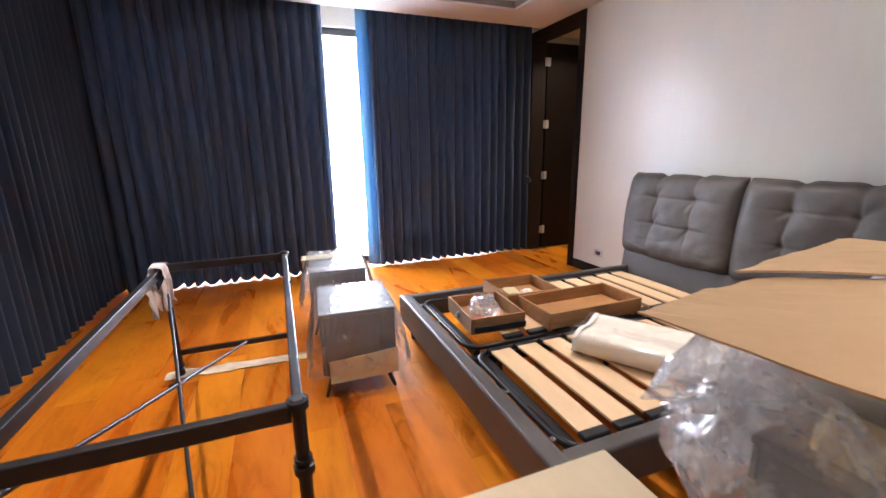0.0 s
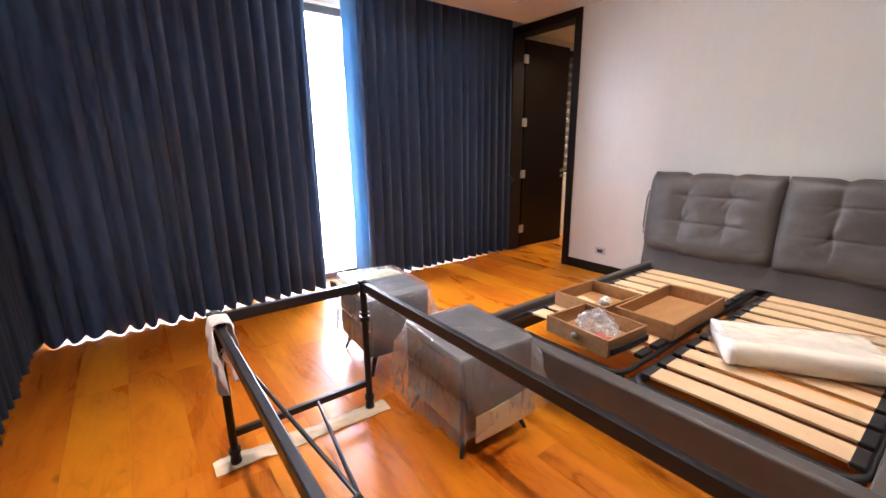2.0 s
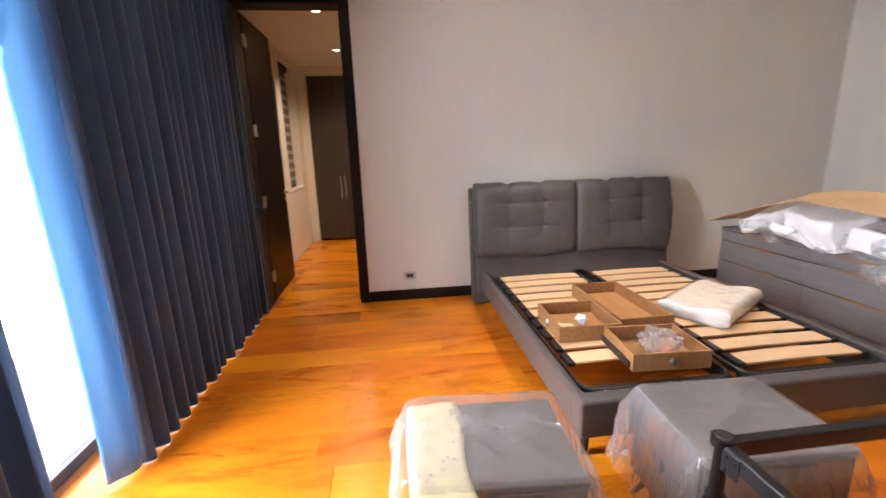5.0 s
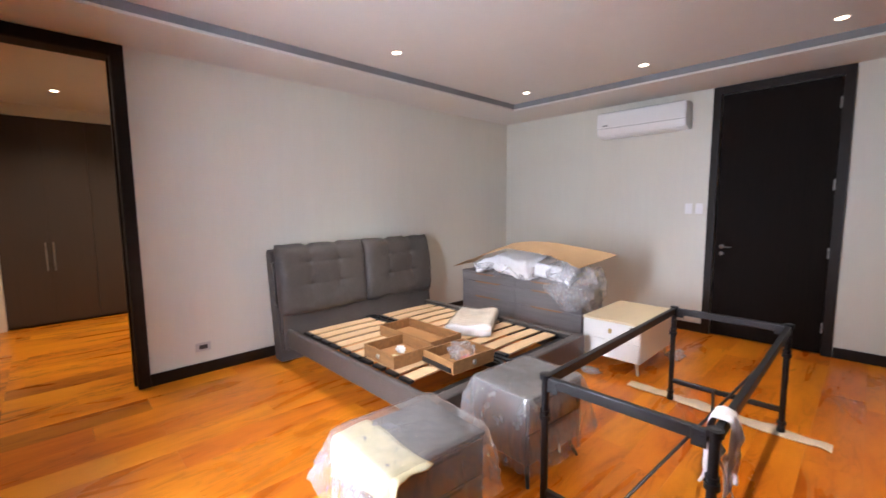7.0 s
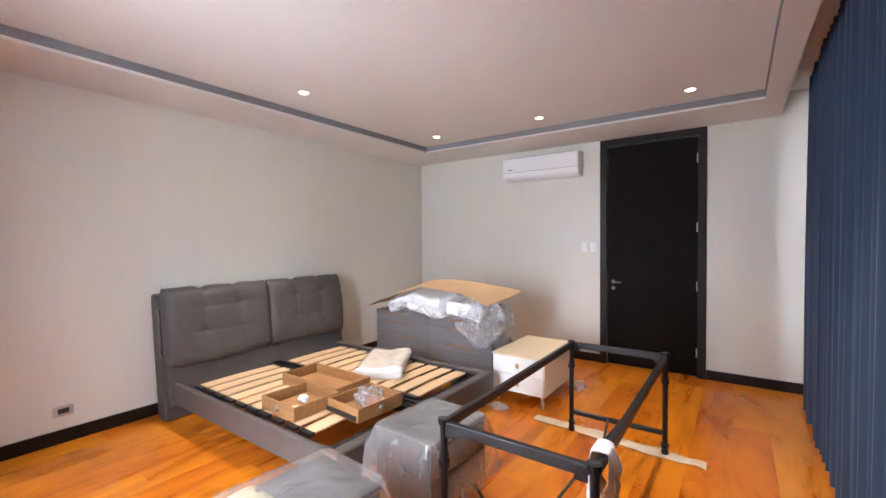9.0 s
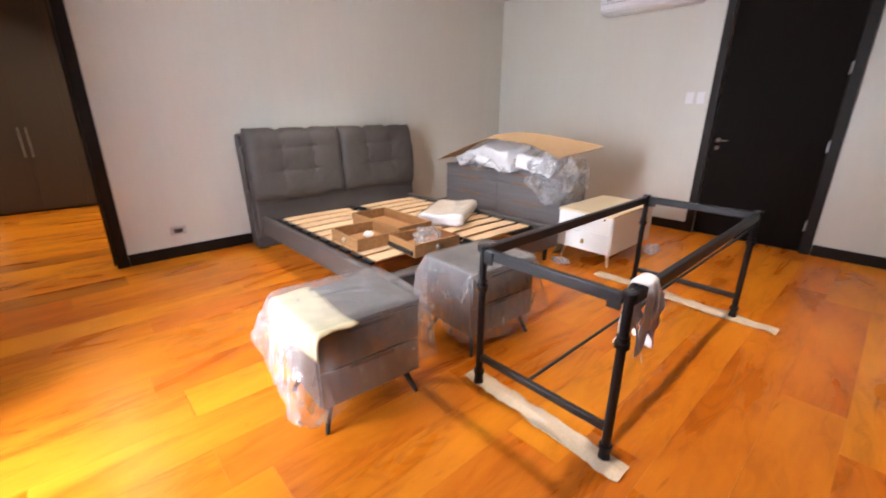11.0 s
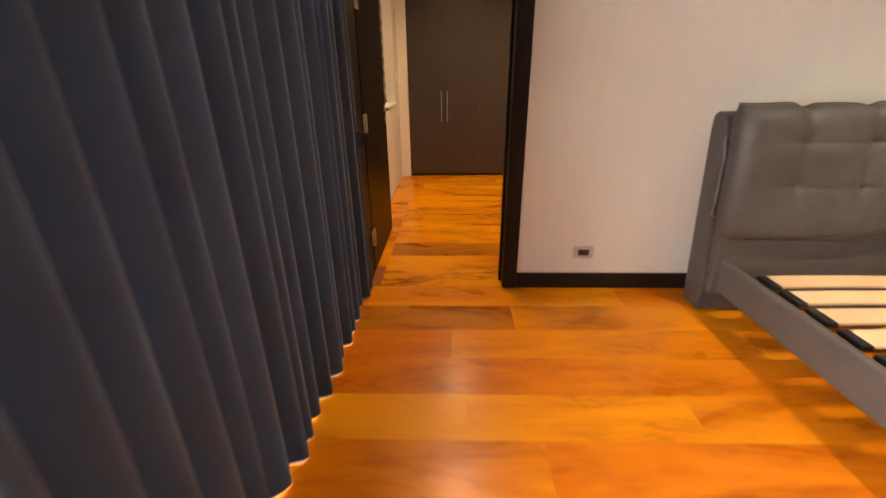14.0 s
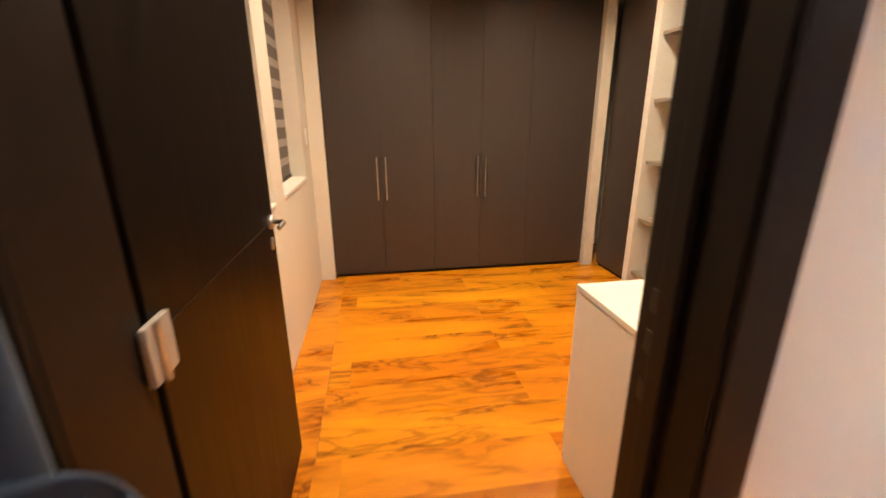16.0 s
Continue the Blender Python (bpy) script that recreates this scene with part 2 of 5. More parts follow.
M_DARKWOOD = mat("dark_wood_veneer", (0.007, 0.0042, 0.0031), 0.6, spec=0.08, var=0.25, scale=5, stretch=(9, 9, 0.5), bump=0.08, bscale=60)
M_DOOR = mat("brown_door_veneer", (0.0065, 0.0037, 0.0026), 0.42, var=0.2, scale=5, stretch=(9, 9, 0.5), bump=0.05, bscale=60, spec=0.18)
M_TAUPE = mat("taupe_shelf_board", (0.30, 0.26, 0.21), 0.5, var=0.06)
M_TRIM = mat("dark_trim", (0.013, 0.0080, 0.0060), 0.5, spec=0.25, var=0.2, scale=8, stretch=(3, 3, 1))
M_WARDROBE = mat("wardrobe_veneer", (0.054, 0.042, 0.037), 0.36, var=0.05, scale=5, stretch=(8, 8, 0.4), rvar=0.03)
M_CURTAIN = curtain_cloth("blue_curtain_cloth", (0.040, 0.065, 0.112), 0.05)
# curtain blue made paler: daylight behind the edge is put into its colour
M_EDGE = curtain_cloth("backlit_blue_hem_cloth", (0.085, 0.195, 0.31), 0.24)
M_LINING = curtain_cloth("white_curtain_lining", (0.60, 0.60, 0.60), 0.10)
M_LEATHER = mat("grey_leather", (0.073, 0.065, 0.061), 0.5, var=0.12, scale=5, bump=0.25, bscale=180, spec=0.4)
M_RAIL = mat("grey_rail_leather", (0.088, 0.078, 0.072), 0.42, var=0.10, scale=5, bump=0.2, bscale=180, spec=0.4)
M_SLAT = mat("birch_slat", (0.72, 0.50, 0.28), 0.5, var=0.05, scale=7, stretch=(4, 0.6, 1), rand=0.07)
M_BLACK = mat("black_steel", (0.018, 0.018, 0.020), 0.38, metal=0.3, var=0.2, scale=12, bump=0.05)
M_PIPE = mat("black_pipe", (0.016, 0.016, 0.018), 0.42, metal=0.55, var=0.25, scale=15, bump=0.12, bscale=120)
M_STEEL = mat("dark_steel", (0.22, 0.21, 0.20), 0.3, metal=1.0, var=0.1, scale=20)
M_GREYMETAL = mat("brushed_metal", (0.55, 0.54, 0.52), 0.3, metal=1.0, var=0.1, scale=20)
M_NICKEL = mat("satin_nickel", (0.50, 0.49, 0.47), 0.45, metal=0.35, var=0.05, scale=30)
M_DRESSER = mat("grey_oak_veneer", (0.20, 0.185, 0.185), 0.5, var=0.10, scale=4, stretch=(0.7, 5, 9), bump=0.05)
M_NIGHT = mat("grey_lacquer", (0.115, 0.105, 0.102), 0.42, var=0.07, scale=4)
M_DARKLEG = mat("dark_leg", (0.02, 0.017, 0.016), 0.4, var=0.2)
M_DRAWER = mat("drawer_wood", (0.32, 0.158, 0.058), 0.5, var=0.18, scale=7, stretch=(1, 5, 5), bump=0.05)
M_DRAWERIN = mat("drawer_board", (0.42, 0.215, 0.078), 0.55, var=0.10, scale=6, stretch=(1, 4, 4))
M_WHITE = mat("white_lacquer", (0.82, 0.82, 0.77), 0.35, var=0.02, scale=4)
M_OAK = mat("pale_oak_top", (0.76, 0.62, 0.40), 0.45, var=0.025, scale=5, stretch=(5, 0.6, 3))
M_CARD = mat("corrugated_cardboard", (0.54, 0.36, 0.19), 0.85, var=0.035, scale=3, bump=0.06, bscale=120)
M_STYRO = mat("white_foam", (0.84, 0.85, 0.87), 0.8, var=0.03, scale=20, bump=0.4, bscale=160)
M_CREAM = mat("cream_foam_sheet", (0.68, 0.61, 0.38), 0.75, var=0.025, scale=9, bump=0.1)
M_PILLOWTAN = mat("tan_pillow", (0.84, 0.76, 0.64), 0.85, var=0.05, scale=8, bump=0.2)
M_PILLOWWHITE = mat("white_pillow", (0.86, 0.83, 0.80), 0.85, var=0.03, scale=8, bump=0.2)
M_RAG = mat("white_rag", (0.80, 0.74, 0.72), 0.9, var=0.06, scale=14, bump=0.3, sheen=0.2)
M_WRAP = film("thin_wrap", 0.04, 0.06)
M_FILM = film("clear_film", 0.12, 0.25, 0.08, 4.6, (1, 1, 0.7))
M_BAG = film("clear_bag", 0.15, 0.36, 0.07, 9.0, (1, 1, 0.6))
M_PLASTIC = mat("white_plastic", (0.84, 0.84, 0.84), 0.35, var=0.015)
M_DARKPLASTIC = mat("dark_plastic", (0.03, 0.03, 0.03), 0.35, var=0.1)
M_RED = mat("red_card", (0.55, 0.04, 0.03), 0.5, var=0.1)
M_BRASS = mat("brass_pull", (0.52, 0.38, 0.16), 0.35, metal=0.9, var=0.1)
M_ALU = mat("dark_aluminium", (0.06, 0.065, 0.075), 0.4, metal=0.5, var=0.1)
M_CONCRETE = mat("balcony_tile", (0.5, 0.5, 0.5), 0.7, var=0.08)
M_LAMP = glow("lamp_glow", (1.0, 0.80, 0.50), 9.0)
# emission stands in for daylight on the distance and its far windows
M_SKYCARD = glow("glowing_backdrop", (0.93, 0.96, 1.0), OUTSIDE)
M_FARWINDOW = glow("glowing_far_window", (0.55, 0.72, 0.9), 0.9)
M_BLIND = mat("taupe_blind_band", (0.12, 0.10, 0.09), 0.8, var=0.06, scale=30)
M_SHEER = mat("sheer_blind_band", (0.34, 0.31, 0.28), 0.8, var=0.05, scale=30)

M_GLASS = bpy.data.materials.new("window_glass")
M_GLASS.use_nodes = True
_g = M_GLASS.node_tree.nodes["Principled BSDF"]
_g.inputs["Transmission Weight"].default_value = 1.0
_g.inputs["Roughness"].default_value = 0.0
_g.inputs["IOR"].default_value = 1.02


# ---- mesh helpers ----
def part(name, bm, material, parent=None, label="", smooth=False):
    me = bpy.data.meshes.new(name)
    bm.to_mesh(me)
    bm.free()
    me.materials.append(material)
    if smooth:
        me.polygons.foreach_set("use_smooth", [True] * len(me.polygons))
    ob = new(name, me)
    if parent:
        ob.parent = parent
        ob.matrix_parent_inverse = parent.matrix_basis.inverted()
    if label:
        ob["label"] = label
    return ob


def thing(name, x, y, z, label, category, group=""):
    ob = new(name)
    ob.empty_display_size = 0.1
    ob.matrix_basis = pose(x, y, z)
    return tagged(ob, label, category, group)


def box(x0, x1, y0, y1, z0, z1, bevel=0.0, bm=None, m=None, seg=2):
    bm = bm or bmesh.new()
    r = bmesh.ops.create_cube(bm, size=1.0)
    vs = r["verts"]
    for v in vs:
        v.co = Vector(((x0 + x1) / 2 + v.co.x * (x1 - x0), (y0 + y1) / 2 + v.co.y * (y1 - y0), (z0 + z1) / 2 + v.co.z * (z1 - z0)))
    if m:
        bmesh.ops.transform(bm, matrix=m, verts=vs)
    if bevel:
        es = list({e for v in vs for e in v.link_edges})
        bmesh.ops.bevel(bm, geom=es, offset=bevel, segments=seg, profile=0.5, affect="EDGES")
    return bm


def rod(p0, p1, r0, r1=None, seg=16, bm=None):
    bm = bm or bmesh.new()
    p0, p1 = Vector(p0), Vector(p1)
    d = p1 - p0
    m = Matrix.Translation((p0 + p1) / 2) @ d.to_track_quat("Z", "Y").to_matrix().to_4x4()
    bmesh.ops.create_cone(bm, cap_ends=True, segments=seg, radius1=r0, radius2=r1 if r1 is not None else r0, depth=d.length, matrix=m)
    return bm


def sweep(points, r, seg=10):
    """A round tube along a line of points."""
    bm = bmesh.new()
    pts = [Vector(p) for p in points]
    rings = []
    for i, p in enumerate(pts):
        d = (pts[min(i + 1, len(pts) - 1)] - pts[max(i - 1, 0)]).normalized()
        q = d.to_track_quat("Z", "Y")
        rings.append([bm.verts.new(p + q @ Vector((r * math.cos(a), r * math.sin(a), 0))) for a in [2 * math.pi * k / seg for k in range(seg)]])
    for a, b in zip(rings, rings[1:]):
        for k in range(seg):
            bm.faces.new((a[k], a[(k + 1) % seg], b[(k + 1) % seg], b[k]))
    bm.faces.new(rings[0][::-1])
    bm.faces.new(rings[-1])
    return bm


def grid(nu, nv, f, bm=None):
    """A sheet of quads through f(u, v), u and v from 0 to 1."""
    bm = bm or bmesh.new()
    rows = [[bm.verts.new(f(i / nu, j / nv)) for j in range(nv + 1)] for i in range(nu + 1)]
    for i in range(nu):
        for j in range(nv):
            bm.faces.new((rows[i][j], rows[i + 1][j], rows[i + 1][j + 1], rows[i][j + 1]))
    return bm


def slab(bm, t):
    """Gives a sheet a thickness."""
    bm.normal_update()
    bmesh.ops.solidify(bm, geom=bm.faces[:], thickness=t)
    return bm


def extrude_y(profile, y0, y1, bevel=0.0, seg=3):
    """A prism with its (x, z) outline along y."""
    bm = bmesh.new()
    a = [bm.verts.new((x, y0, z)) for x, z in profile]
    b = [bm.verts.new((x, y1, z)) for x, z in profile]
    bm.faces.new(a)
    bm.faces.new(b[::-1])
    for i in range(len(a)):
        j = (i + 1) % len(a)
        bm.faces.new((a[j], a[i], b[i], b[j]))
    bmesh.ops.recalc_face_normals(bm, faces=bm.faces[:])
    if bevel:
        bmesh.ops.bevel(bm, geom=bm.edges[:], offset=bevel, segments=seg, profile=0.5, affect="EDGES")
    return bm


def nz(x, y, z=0.0, s=1.0):
    return noise.noise(Vector((x * s, y * s, z * s)))


def structure(name, bm, material, label=""):
    return tagged(part(name, bm, material), label, "", "", "structure")


# ---- room shell ----
XW, XE, YS, YN = -1.85, 3.03, -0.94, 5.0
SOFFIT, CEIL = 2.68, 2.76
DOOR_Y0, DOOR_Y1, DOOR_H = 3.885, 4.72, 2.59

bm = box(XE, XE + 0.17, YS - 0.15, DOOR_Y0 - 0.001, 0, 3.0)
box(XE, XE + 0.17, DOOR_Y1 + 0.03, YN + 0.15, 0, 3.0, bm=bm)
box(XE, XE + 0.17, DOOR_Y0 - 0.001, DOOR_Y1 + 0.03, DOOR_H + 0.001, 3.0, bm=bm)
structure("wall_east", bm, M_WALL, "off-white papered wall with a tall doorway")
SD0, SD1 = -0.735, 0.195
bm = box(XW - 0.15, SD0, YS - 0.15, YS, 0, 3.0)
box(SD1, XE, YS - 0.15, YS, 0, 3.0, bm=bm)
box(SD0, SD1, YS - 0.15, YS, 2.60, 3.0, bm=bm)
structure("wall_south", bm, M_WALL, "off-white papered wall with a dark door")
bm = box(XW - 0.15, XW, YS, 0.1, 0, 3.0)
box(XW - 0.15, XW, 0.1, 4.5, 2.6, 3.0, bm=bm)
box(XW - 0.15, XW, 4.5, YN, 0, 3.0, bm=bm)
structure("wall_west", bm, M_WALL, "off-white wall behind the curtains")
bm = box(XW - 0.15, -1.5, YN, YN + 0.15, 0, 3.0)
box(2.7, XE, YN, YN + 0.15, 0, 3.0, bm=bm)
box(-1.5, 2.7, YN, YN + 0.15, 2.62, 3.0, bm=bm)
structure("wall_north", bm, M_WALL, "wall with a wide glazed opening behind curtains")

# ceiling: soffit ring, stepped edge, raised middle, curtain pockets
CX0, CX1, CY0, CY1 = -1.27, 2.37, -0.22, 4.10
PX, PY = -1.42, 4.55
bm = box(PX, XE, YS, CY0, SOFFIT, 2.9)
box(CX1, XE, CY0, CY1, SOFFIT, 2.9, bm=bm)
box(PX, CX0, CY0, CY1, SOFFIT, 2.9, bm=bm)
box(PX, XE, CY1, PY, SOFFIT, 2.9, bm=bm)
box(XW, PX, YS, YN, 2.9, 2.94, bm=bm)
box(PX, XE, PY, YN, 2.9, 2.94, bm=bm)
box(CX0, CX1, CY0, CY1, CEIL, 2.9, bm=bm)
structure("ceiling", bm, M_CEIL, "off-white tray ceiling with a stepped edge")
bm = box(CX0, CX1, CY0, CY0 + 0.006, SOFFIT + 0.02, CEIL)
box(CX0, CX1, CY1 - 0.006, CY1, SOFFIT + 0.02, CEIL, bm=bm)
box(CX0, CX0 + 0.006, CY0 + 0.006, CY1 - 0.006, SOFFIT + 0.02, CEIL, bm=bm)
box(CX1 - 0.006, CX1, CY0 + 0.006, CY1 - 0.006, SOFFIT + 0.02, CEIL, bm=bm)
structure("trim_ceiling", bm, M_BAND, "grey band on the ceiling step")

# skirting
structure("baseboard_east", box(XE - 0.016, XE, YS + 0.016, 3.80, 0, 0.10, 0.003), M_TRIM, "dark wooden skirting board")
structure("baseboard_south", box(0.275, XE, YS, YS + 0.016, 0, 0.10, 0.003), M_TRIM, "dark wooden skirting board")
structure("baseboard_south_2", box(XW, -0.82, YS, YS + 0.016, 0, 0.10, 0.003), M_TRIM, "dark wooden skirting board")

# closet shell
KX1, KY0, KY1, KC = 6.70, 1.70, 4.86, 2.70
W1, W2, SILL, WTOP = (4.20, 4.72), (4.97, 5.78), 0.92, 2.62
bm = box(XE + 0.17, W1[0], KY1, KY1 + 0.2, 0, 3.0)
box(W1[1], W2[0], KY1, KY1 + 0.2, 0, 3.0, bm=bm)
box(W2[1], KX1, KY1, KY1 + 0.2, 0, 3.0, bm=bm)
for a, b in (W1, W2):
    box(a, b, KY1, KY1 + 0.2, 0, SILL, bm=bm)
    box(a, b, KY1, KY1 + 0.2, WTOP, 3.0, bm=bm)
structure("closet_wall_north", bm, M_CLOSETWALL, "cream wall with two tall windows")
structure("closet_wall_east", box(KX1, KX1 + 0.1, KY0, KY1 + 0.2, 0, 3.0), M_CLOSETWALL, "cream wall behind the wardrobe")
structure("closet_wall_south", box(XE + 0.17, KX1 + 0.1, KY0 - 0.1, KY0, 0, 3.0), M_CLOSETWALL, "cream wall")
structure("closet_ceiling", box(XE + 0.17, KX1, KY0, KY1, KC, KC + 0.1), M_CEIL, "white closet ceiling")


# ---- doors ----
def lever(parent, x, y, z, along, out):
    """Lever handle on a rose with a key plate below; along and out are unit vectors."""
    a, o, c = Vector(along), Vector(out), Vector((x, y, z))
    h = part("door_handle", rod(c, c + o * 0.012, 0.024, seg=24), M_GREYMETAL, parent, "brushed metal lever handle", True)
    part("lever", sweep([c + o * 0.01, c + o * 0.045, c + o * 0.052 + a * 0.02, c + o * 0.052 + a * 0.095], 0.008), M_GREYMETAL, h, smooth=True)
    k = c - Vector((0, 0, 0.075))
    part("key_plate", rod(k, k + o * 0.008, 0.022, seg=24), M_GREYMETAL, parent, "small square metal lock plate", True)


door = tagged(new("door_1"), "open dark-stained flush door leading to the closet", "door", "", "structure")
door.matrix_basis = pose(3.22, 4.74, 0)
part("leaf", box(3.225, 4.075, 4.722, 4.765, 0.012, DOOR_H - 0.006, 0.003), M_DOOR, door)
part("groove", box(3.235, 4.068, 4.7205, 4.7235, 0.993, 0.996), M_TRIM, door)
lever(door, 4.02, 4.722, 1.0, (-1, 0, 0), (0, -1, 0))
for z in (0.26, 0.98, 1.62, 2.36):
    hg = part("hinge", box(3.185, 3.262, 4.708, 4.7205, z - 0.05, z + 0.05, 0.002), M_NICKEL, door, "satin steel butt hinge")
    part("pin", rod((3.212, 4.704, z - 0.052), (3.212, 4.704, z + 0.052), 0.006, seg=10), M_GREYMETAL, hg)

frame_1 = tagged(new("door_frame_1"), "dark-stained wooden door casing and jamb", "door frame", "", "structure")
part("jamb", box(3.02, 3.205, DOOR_Y0 - 0.03, DOOR_Y0, 0, DOOR_H + 0.02, 0.002), M_TRIM, frame_1)
part("jamb", box(3.02, 3.205, DOOR_Y1 + 0.003, DOOR_Y1 + 0.03, 0, DOOR_H + 0.02, 0.002), M_TRIM, frame_1)
part("head", box(3.02, 3.205, DOOR_Y0, DOOR_Y1 + 0.003, DOOR_H, DOOR_H + 0.03, 0.002), M_TRIM, frame_1)
part("stop", box(3.11, 3.15, DOOR_Y0, DOOR_Y0 + 0.014, 0, DOOR_H, 0.002), M_TRIM, frame_1)
part("casing", box(3.008, 3.0298, 3.802, DOOR_Y0 - 0.004, 0, DOOR_H + 0.088, 0.003), M_TRIM, frame_1)
part("casing", box(3.008, 3.0298, DOOR_Y1 + 0.005, 4.81, 0, DOOR_H + 0.088, 0.003), M_TRIM, frame_1)
part("casing", box(3.008, 3.0298, DOOR_Y0 - 0.004, DOOR_Y1 + 0.005, DOOR_H + 0.004, DOOR_H + 0.088, 0.003), M_TRIM, frame_1)
part("casing", box(3.2002, 3.215, 3.802, DOOR_Y0 - 0.004, 0, DOOR_H + 0.088, 0.003), M_TRIM, frame_1)
for z in (0.84, 0.94, 1.02):
    part("strike_plate", box(3.160, 3.180, DOOR_Y0 - 0.001, DOOR_Y0 + 0.003, z - 0.022, z + 0.022, 0.001), M_BLACK, frame_1, "worn metal strike plate")

door2 = tagged(new("door_2"), "closed dark-stained flush door with a metal lever", "door", "", "structure")
part("leaf", box(SD0 + 0.004, SD1 - 0.004, YS - 0.06, YS - 0.015, 0.01, 2.592, 0.003), M_DARKWOOD, door2)
lever(door2, 0.125, YS - 0.015, 0.99, (-1, 0, 0), (0, 1, 0))
for z in (0.26, 0.98, 1.62, 2.36):
    part("hinge", box(SD0 - 0.012, SD0 + 0.012, YS - 0.016, YS - 0.006, z - 0.05, z + 0.05, 0.002), M_NICKEL, door2, "satin steel butt hinge")
frame_2 = tagged(new("door_frame_2"), "dark-stained wooden door casing", "door frame", "", "structure")
part("casing", box(-0.815, SD0 - 0.001, YS + 0.0005, YS + 0.022, 0, 2.675, 0.003), M_TRIM, frame_2)
part("casing", box(SD1 + 0.001, 0.272, YS + 0.0005, YS + 0.022, 0, 2.675, 0.003), M_TRIM, frame_2)
part("casing", box(SD0 - 0.001, SD1 + 0.001, YS + 0.0005, YS + 0.022, 2.595, 2.675, 0.003), M_TRIM, frame_2)
part("backing", box(SD0, SD1, YS - 0.14, YS - 0.10, 0, 2.6), M_TRIM, frame_2)


# ---- windows and the outside ----
def glazing(name, axis, a, b, z0, z1, at, mullions, label):
    """A glazed opening in a wall across y (axis x) or across x (axis y)."""
    w = tagged(new(name), label, "window", "", "structure")

    def bar(s0, s1, h0, h1, d=0.03, nm="window_frame"):
        if axis == "x":
            part(nm, box(s0, s1, at - d, at + d, h0, h1, 0.003), M_ALU, w)
        else:
            part(nm, box(at - d, at + d, s0, s1, h0, h1, 0.003), M_ALU, w)

    bar(a, b, z0, z0 + 0.06)
    bar(a, b, z1 - 0.07, z1)
    xs = [a] + list(mullions) + [b]
    for i, s in enumerate(xs):
        bar(s - 0.03 if i else s, s + 0.03 if i < len(xs) - 1 else s, z0 + 0.06, z1 - 0.07)
    for s0, s1 in zip(xs, xs[1:]):
        if axis == "x":
            pane = part("pane", box(s0 + 0.03, s1 - 0.03, at - 0.003, at + 0.003, z0 + 0.06, z1 - 0.07), M_GLASS, w)
        else:
            pane = part("pane", box(at - 0.003, at + 0.003, s0 + 0.03, s1 - 0.03, z0 + 0.06, z1 - 0.07), M_GLASS, w)
        pane.visible_shadow = False
    return w


glazing("window_1", "x", -1.5, 2.7, 0.0, 2.62, YN + 0.09, (-0.1, 1.95), "tall dark-framed sliding glass doors behind curtains")
glazing("window_2", "y", 0.1, 4.5, 0.0, 2.6, XW - 0.08, (1.0, 2.7), "tall dark-framed glazing behind curtains")
glazing("window_3", "x", W1[0], W1[1], SILL, WTOP, KY1 + 0.15, (), "narrow dark-framed closet window")
glazing("window_4", "x", W2[0], W2[1], SILL, WTOP, KY1 + 0.15, (), "dark-framed closet window")
for a, b in (W1, W2):
    structure("window_sill", box(a, b, KY1 - 0.012, KY1 + 0.12, SILL, SILL + 0.02, 0.004), M_WHITE, "white window sill board")

structure("ground", box(-400, 400, 6.6, 800, -9.2, -9.0), M_CONCRETE, "pale ground far below")
structure("balcony_floor", box(-1.84, 6.0, 5.16, 6.4, -0.12, -0.02), M_CONCRETE, "pale tiled balcony floor")
# added emissive wall and panels: daylit distance as glow, no lamps there
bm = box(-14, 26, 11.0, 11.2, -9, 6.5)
structure("backdrop", bm, M_SKYCARD, "glowing backdrop for the bright distance outside the window")
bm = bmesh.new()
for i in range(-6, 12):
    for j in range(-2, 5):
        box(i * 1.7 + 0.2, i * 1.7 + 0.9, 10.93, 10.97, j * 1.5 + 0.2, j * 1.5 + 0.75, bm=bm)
tagged(part("backdrop_windows", bm, M_FARWINDOW), "pale blue glowing panels for the windows of a far facade", "", "", "structure")


